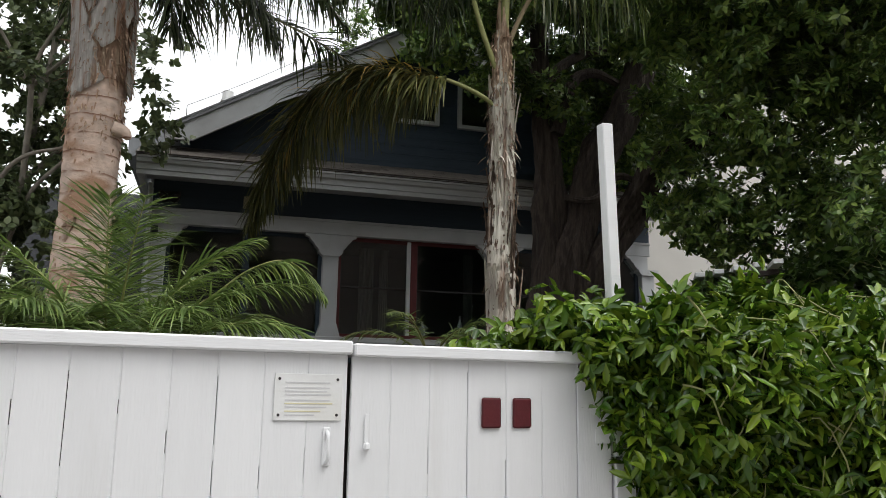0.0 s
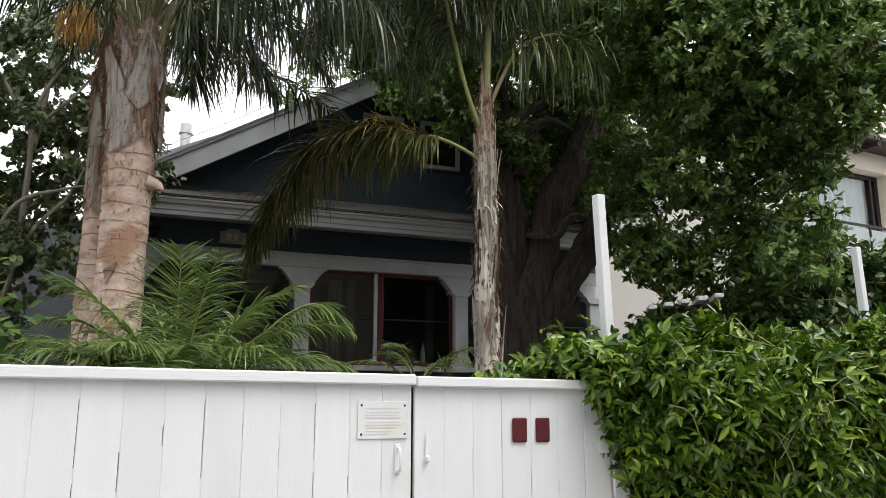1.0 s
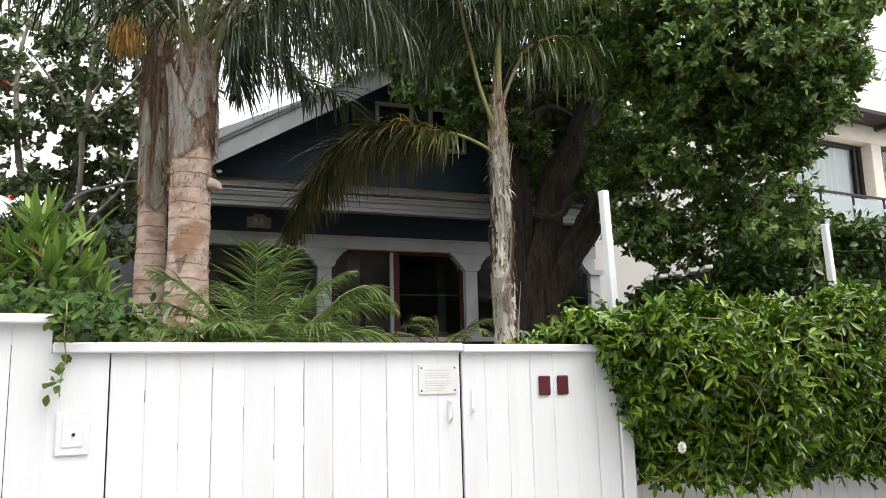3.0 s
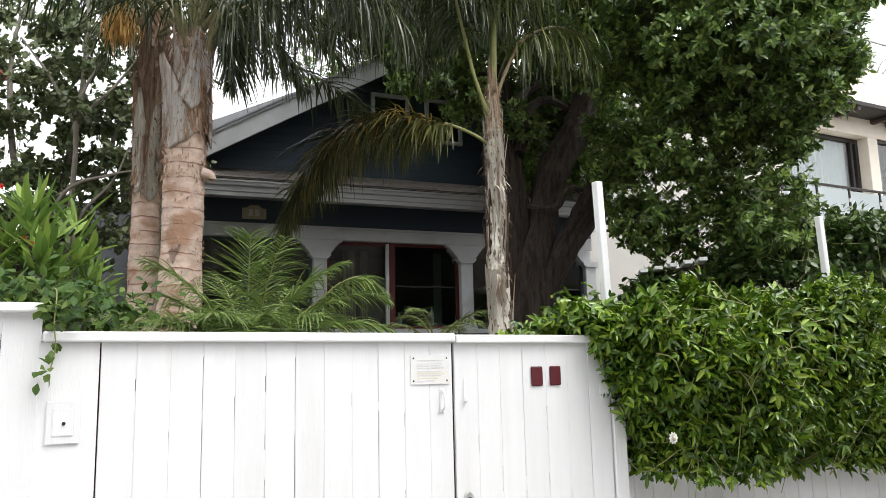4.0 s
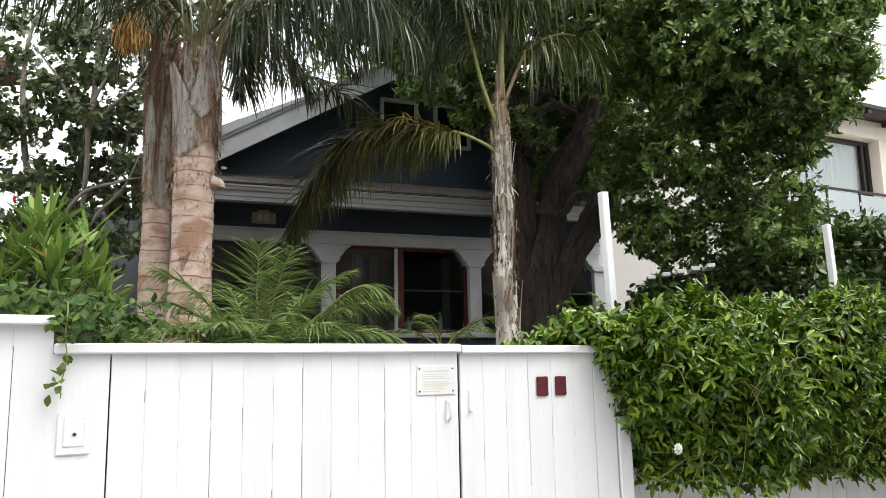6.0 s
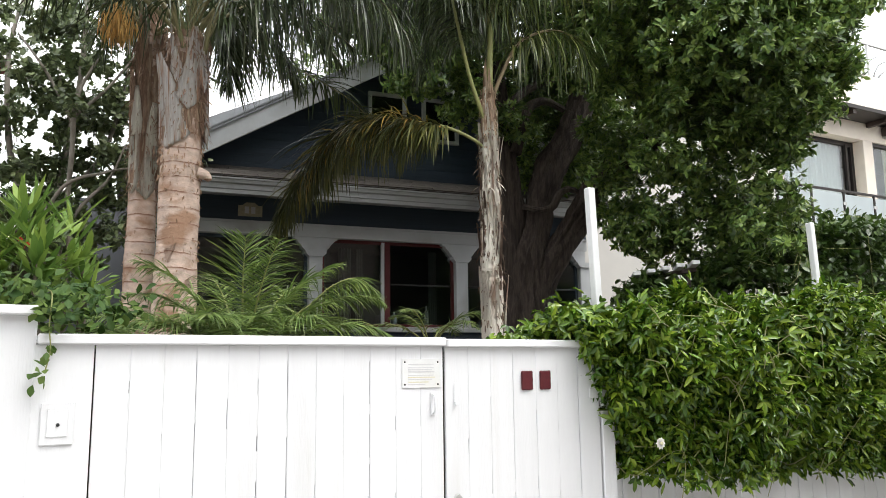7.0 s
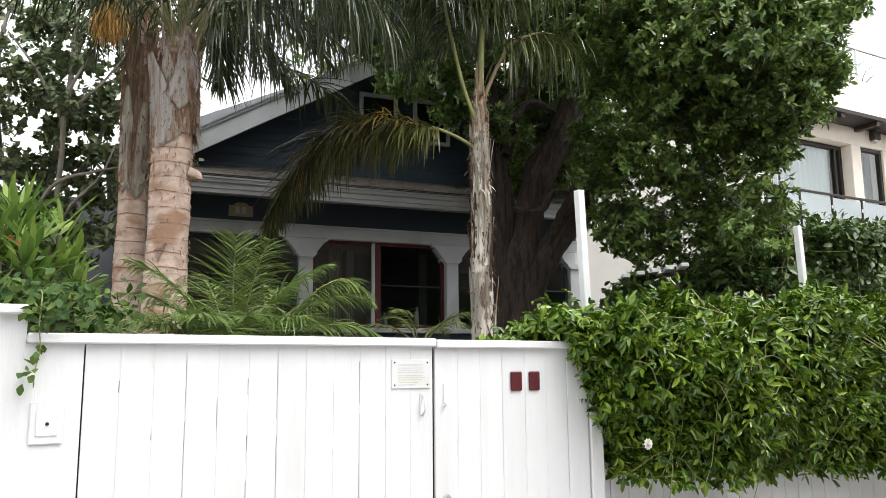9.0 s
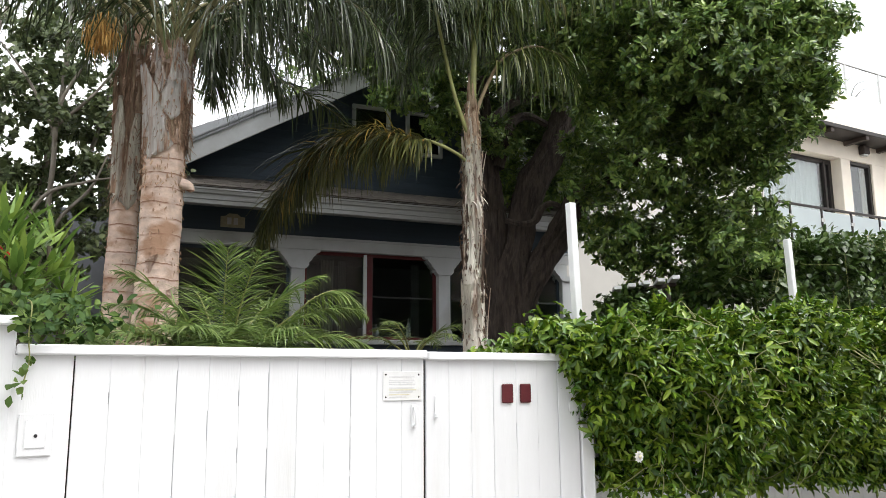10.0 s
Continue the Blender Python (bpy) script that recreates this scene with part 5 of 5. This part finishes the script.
def hedge(name, x0, x1, yf, yb, z0, z1, n, m, length, width, shape, label, bulge=0.12, tuck=0.0, seed=0.0):
    """A clipped mass of vine leaves on a fence: leaves in the outer layers of an uneven block, over a net of stems."""
    ob = empty(name, label=label, category="hedge")

    def surf(u, w):
        """u along, w from the front's foot (0) over the top to the back (1)."""
        x = x0 + (x1 - x0) * u
        h = z1(x) + 0.07 * noise.noise(Vector((x * 2.2, seed, 0)))
        lo = z0(x) + 0.12 * noise.noise(Vector((x * 3.1, seed + 4, 0))) + 0.07 * noise.noise(Vector((x * 9.0, seed + 8, 0)))
        f, b = yf(x), yb(x)
        a = w * (h - lo + b - f)
        r = 0.16
        if a < h - lo - r:
            p, nn = (x, f + tuck * (1 - a / (h - lo)) ** 1.6, lo + a), (0, -1, -0.15 + 0.3 * a / (h - lo))
        elif a < h - lo + r:
            t = (a - (h - lo - r)) / (2 * r) * math.pi / 2
            p, nn = (x, f + r - r * math.cos(t), h - r + r * math.sin(t)), (0, -math.cos(t), math.sin(t))
        else:
            p, nn = (x, f + r + (a - (h - lo + r)), h), (0, 0.1, 1)
        k = bulge * noise.noise(Vector((p[0] * 1.7, p[1] * 1.7 + seed, p[2] * 1.7))) + bulge * 0.6 * noise.noise(Vector((p[0] * 4.5, p[1] * 4.5, p[2] * 4.5 + seed)))
        return np.array(p) + np.array(nn) * k, np.array(nn)

    P, N = np.zeros((n, 3)), np.zeros((n, 3))
    for i in range(n):
        P[i], N[i] = surf(rng.uniform(), rng.uniform())
    depth = rng.uniform(0, 1, n) ** 1.3 * 0.26
    P = P - N * depth[:, None] + rng.normal(size=(n, 3)) * 0.02
    D = unit(N * 0.5 + np.array([0, 0, -0.3]) + rng.normal(size=(n, 3)) * 0.75)
    up = unit(N * 0.7 + np.array([0, 0, 0.75]) + rng.normal(size=(n, 3)) * 0.5)
    h = int(n * 0.62) if shape is LOBED else n
    v, f = leaves(P[:h], D[:h], up[:h], length * rng.uniform(0.55, 1.2, h), width * rng.uniform(0.7, 1.15, h), shape)
    tagged(mesh_np("leaf_mass", v, f, m, ob), kind="stuff")
    if h < n:
        v, f = leaves(P[h:], D[h:], up[h:], length * rng.uniform(0.6, 1.25, n - h), 0.30 * length * rng.uniform(0.7, 1.15, n - h), FOLDED)
        tagged(mesh_np("leaf_mass", v, f, m, ob), kind="stuff")
    k = n // 3
    Q = P[:k] - N[:k] * rng.uniform(0.12, 0.26, (k, 1))
    v, f = leaves(Q, D[:k] + rng.normal(size=(k, 3)) * 0.5, up[:k], length * 1.1, length * (0.6 if shape is LOBED else 0.75), OVAL)
    tagged(mesh_np("inner_leaf_mass", v, f, m, ob), kind="stuff")
    S = []
    for i in range(110):
        u, w = rng.uniform(0, 0.97), rng.uniform(0, 0.9)
        q = [surf(min(u + 0.012 * k * rng.uniform(0.2, 1.6), 1), min(1, w + 0.03 * k * rng.uniform(-1, 1.4))) for k in range(5)]
        S.append(tube(bezier([a + b * 0.015 for a, b in q], 12), [0.004, 0.003], 4))
    v, f = joined(S)
    tagged(mesh_np("stem_mass", v, f, STALK, ob), kind="stuff")
    return ob


vine = hedge("vine_hedge", 1.75, 7.5, lambda x: 2.14 + 0.42 * math.exp(-((x - 1.7) / 0.3)) + 0.04 * (x - 2), lambda x: 3.3, lambda x: 0.95 + 0.33 * math.exp(-((x - 1.7) / 0.15)) - 0.05 * (x - 2),
             lambda x: 1.92 + 0.12 * min(x - 1.7, 1), 36000, LEAF_VINE, 0.092, 0.086, LOBED, "bright green three-lobed vine leaves massed over the fence", 0.24, 0.3)


def leaf_spill(parent, centre, spread, n, m, length, width, shape, name="leaf_spill", down=-0.3):
    P = np.array(centre) + rng.normal(size=(n, 3)) * np.array(spread)
    D = unit(np.array([0, -0.3, down]) + rng.normal(size=(n, 3)) * 0.7)
    N = np.array([0, -0.5, 0.8]) + rng.normal(size=(n, 3)) * 0.4
    v, f = leaves(P, D, N, length * rng.uniform(0.6, 1.2, n), width * rng.uniform(0.7, 1.2, n), shape)
    return tagged(mesh_np(name, v, f, m, parent), kind="stuff")


leaf_spill(vine, (1.72, 2.82, 1.88), (0.13, 0.10, 0.055), 460, LEAF_VINE, 0.092, 0.085, LOBED)
leaf_spill(vine, (1.47, 2.95, 1.80), (0.11, 0.06, 0.03), 90, LEAF_VINE, 0.092, 0.085, LOBED)
leaf_spill(vine, (1.72, 2.60, 1.78), (0.05, 0.05, 0.07), 190, LEAF_VINE, 0.092, 0.085, LOBED)
leaf_spill(vine, (1.82, 2.55, 1.58), (0.03, 0.06, 0.10), 150, LEAF_VINE, 0.092, 0.085, LOBED)
# one open flower on the vine
flower = empty("passion_flower", label="round pale flower with fringed crown on the vine", category="flower")
FC = np.array((1.735, 2.155, 1.215))
a = np.linspace(0, 2 * np.pi, 10, endpoint=False)
R = np.stack([np.cos(a), np.zeros(10), np.sin(a)], 1)
v, f = leaves(np.repeat(FC[None], 10, 0), R + np.array([0, -0.15, 0]), np.repeat(np.array([[0, -1.0, 0.1]]), 10, 0), 0.034, 0.024, OVAL)
tagged(mesh_np("petal_ring", v, f, PETAL, flower), kind="stuff")
a = np.linspace(0, 2 * np.pi, 48, endpoint=False)
R = np.stack([np.cos(a), np.zeros(48), np.sin(a)], 1)
v, f = ribbons(np.repeat(FC[None] + np.array([0, -0.004, 0]), 48, 0), R + np.array([0, -0.35, 0]), 0.026, 0.0016, 0.0)
tagged(mesh_np("fringe", v, f, INK, flower), kind="stuff")
bm = bmesh.new()
bmesh.ops.create_uvsphere(bm, u_segments=12, v_segments=8, radius=0.009, matrix=Matrix.Translation(FC + np.array([0, -0.012, 0])))
part("centre", bm, INK_Y, flower, smooth=True)

# shrub with long leaves and red flowers behind the fence end
shrub = empty("flowering_shrub", label="bright green long-leaved shrub with small red flowers", category="shrub")
for x, y, z, s in ((-1.42, 3.6, 2.30, 0.34), (-1.30, 3.62, 2.42, 0.36), (-1.10, 3.6, 2.36, 0.36), (-1.62, 3.7, 2.40, 0.38), (-1.85, 3.65, 2.3, 0.36), (-1.22, 3.5, 2.12, 0.28), (-1.5, 3.5, 2.12, 0.28), (-1.35, 3.75, 2.5, 0.3), (-2.1, 3.7, 2.4, 0.4), (-1.02, 3.66, 2.22, 0.25), (-1.0, 3.62, 2.08, 0.28), (-1.7, 3.5, 2.15, 0.32), (-1.25, 3.45, 2.25, 0.32), (-1.95, 3.55, 2.2, 0.34)):
    n = 46
    up = rng.uniform(0, 1, n)
    P = np.array((x, y, z - 0.26)) + rng.normal(size=(n, 3)) * np.array([0.02, 0.02, 0.0]) + up[:, None] * np.array([0, 0, 0.30])
    D = ball(n) * np.array([1, 1, 0.25]) + np.array([0, 0, 1.0]) * (0.05 + 0.85 * up[:, None])
    v, f = leaves(P, D, np.array([0, 0, 1.0]) - D * 0.3 + rng.normal(size=(n, 3)) * 0.2, s * rng.uniform(0.5, 0.85, n), 0.036 * rng.uniform(0.7, 1.2, n), BLADE)
    tagged(mesh_np("leaf_tuft", v, f, LEAF_OLE, shrub), kind="stuff")
    v, f = tube([(x, y, z), (x, y + 0.02, z - 0.5), (x + 0.05, y + 0.05, 0.95)], [0.01, 0.016], 6)
    mesh_np("stem", v, f, TWIG, shrub, True)
for x, y, z in ((-1.30, 3.42, 2.27), (-1.27, 3.44, 2.22), (-1.45, 3.44, 2.56), (-1.33, 3.46, 2.30), (-1.15, 3.45, 2.15)):
    v, f = leaves(np.repeat(np.array([[x, y, z]]), 7, 0), ball(7) + np.array([0, -0.6, 0.2]), ball(7), 0.02, 0.018, OVAL)
    mesh_np("blossom", v, f, RED_FLOWER, shrub)
creeper = empty("creeper", label="small-leaved creeper hanging over the fence end", category="vine")
leaf_spill(creeper, (-1.22, 3.0, 1.96), (0.12, 0.14, 0.05), 260, CREEP, 0.062, 0.038, BLADE)
leaf_spill(creeper, (-0.98, 3.1, 1.92), (0.12, 0.1, 0.07), 170, CREEP, 0.062, 0.038, BLADE)
leaf_spill(creeper, (-1.55, 2.95, 1.98), (0.2, 0.14, 0.06), 280, CREEP, 0.062, 0.038, BLADE)
leaf_spill(creeper, (-1.18, 2.66, 1.89), (0.035, 0.02, 0.05), 26, CREEP, 0.065, 0.04, BLADE)
for x, z, n in ((-1.20, 1.80, 6), (-1.19, 1.72, 4), (-1.215, 1.665, 4), (-1.21, 1.60, 4)):
    leaf_spill(creeper, (x, 2.645, z), (0.022, 0.008, 0.028), n, CREEP, 0.052, 0.036, BLADE, down=-0.8)
v, f = tube(bezier([(-1.2, 2.95, 2.0), (-1.19, 2.68, 1.95), (-1.195, 2.65, 1.82), (-1.185, 2.65, 1.72), (-1.20, 2.65, 1.63)], 20), [0.003], 5)
mesh_np("stem", v, f, STALK, creeper, True)

hedge("hedge", 4.3, 11, lambda x: 5.2 - 0.35 * max(x - 4.9, 0) if x < 7 else 4.46, lambda x: 5.55 + 0.5 * max(x - 5.2, 0) if x < 7 else 6.5, lambda x: 1.2, lambda x: 2.53 + 0.43 * min(max(x - 4.9, 0), 1.7), 24000, LEAF_HEDGE, 0.105, 0.062, OVAL,
      "tall dark green hedge behind the vine", 0.25, seed=9.0)
hedge("hedge", -12, -3.2, lambda x: 10.5, lambda x: 12, lambda x: 0.9, lambda x: 3.6, 9000, LEAF_HEDGE, 0.16, 0.10, OVAL, "dark garden hedge beyond the open tree", 0.3, seed=3.0)
# plain unseen wall closing the street behind the camera, added to darken pane reflections
tagged(part("reflection_wall_south", box(-40, 40, -13.4, -13, 0.0, 8.0, 0), REFLECT_WALL), "plain unseen wall opposite the fence, added to darken window reflections", "wall", kind="structure")
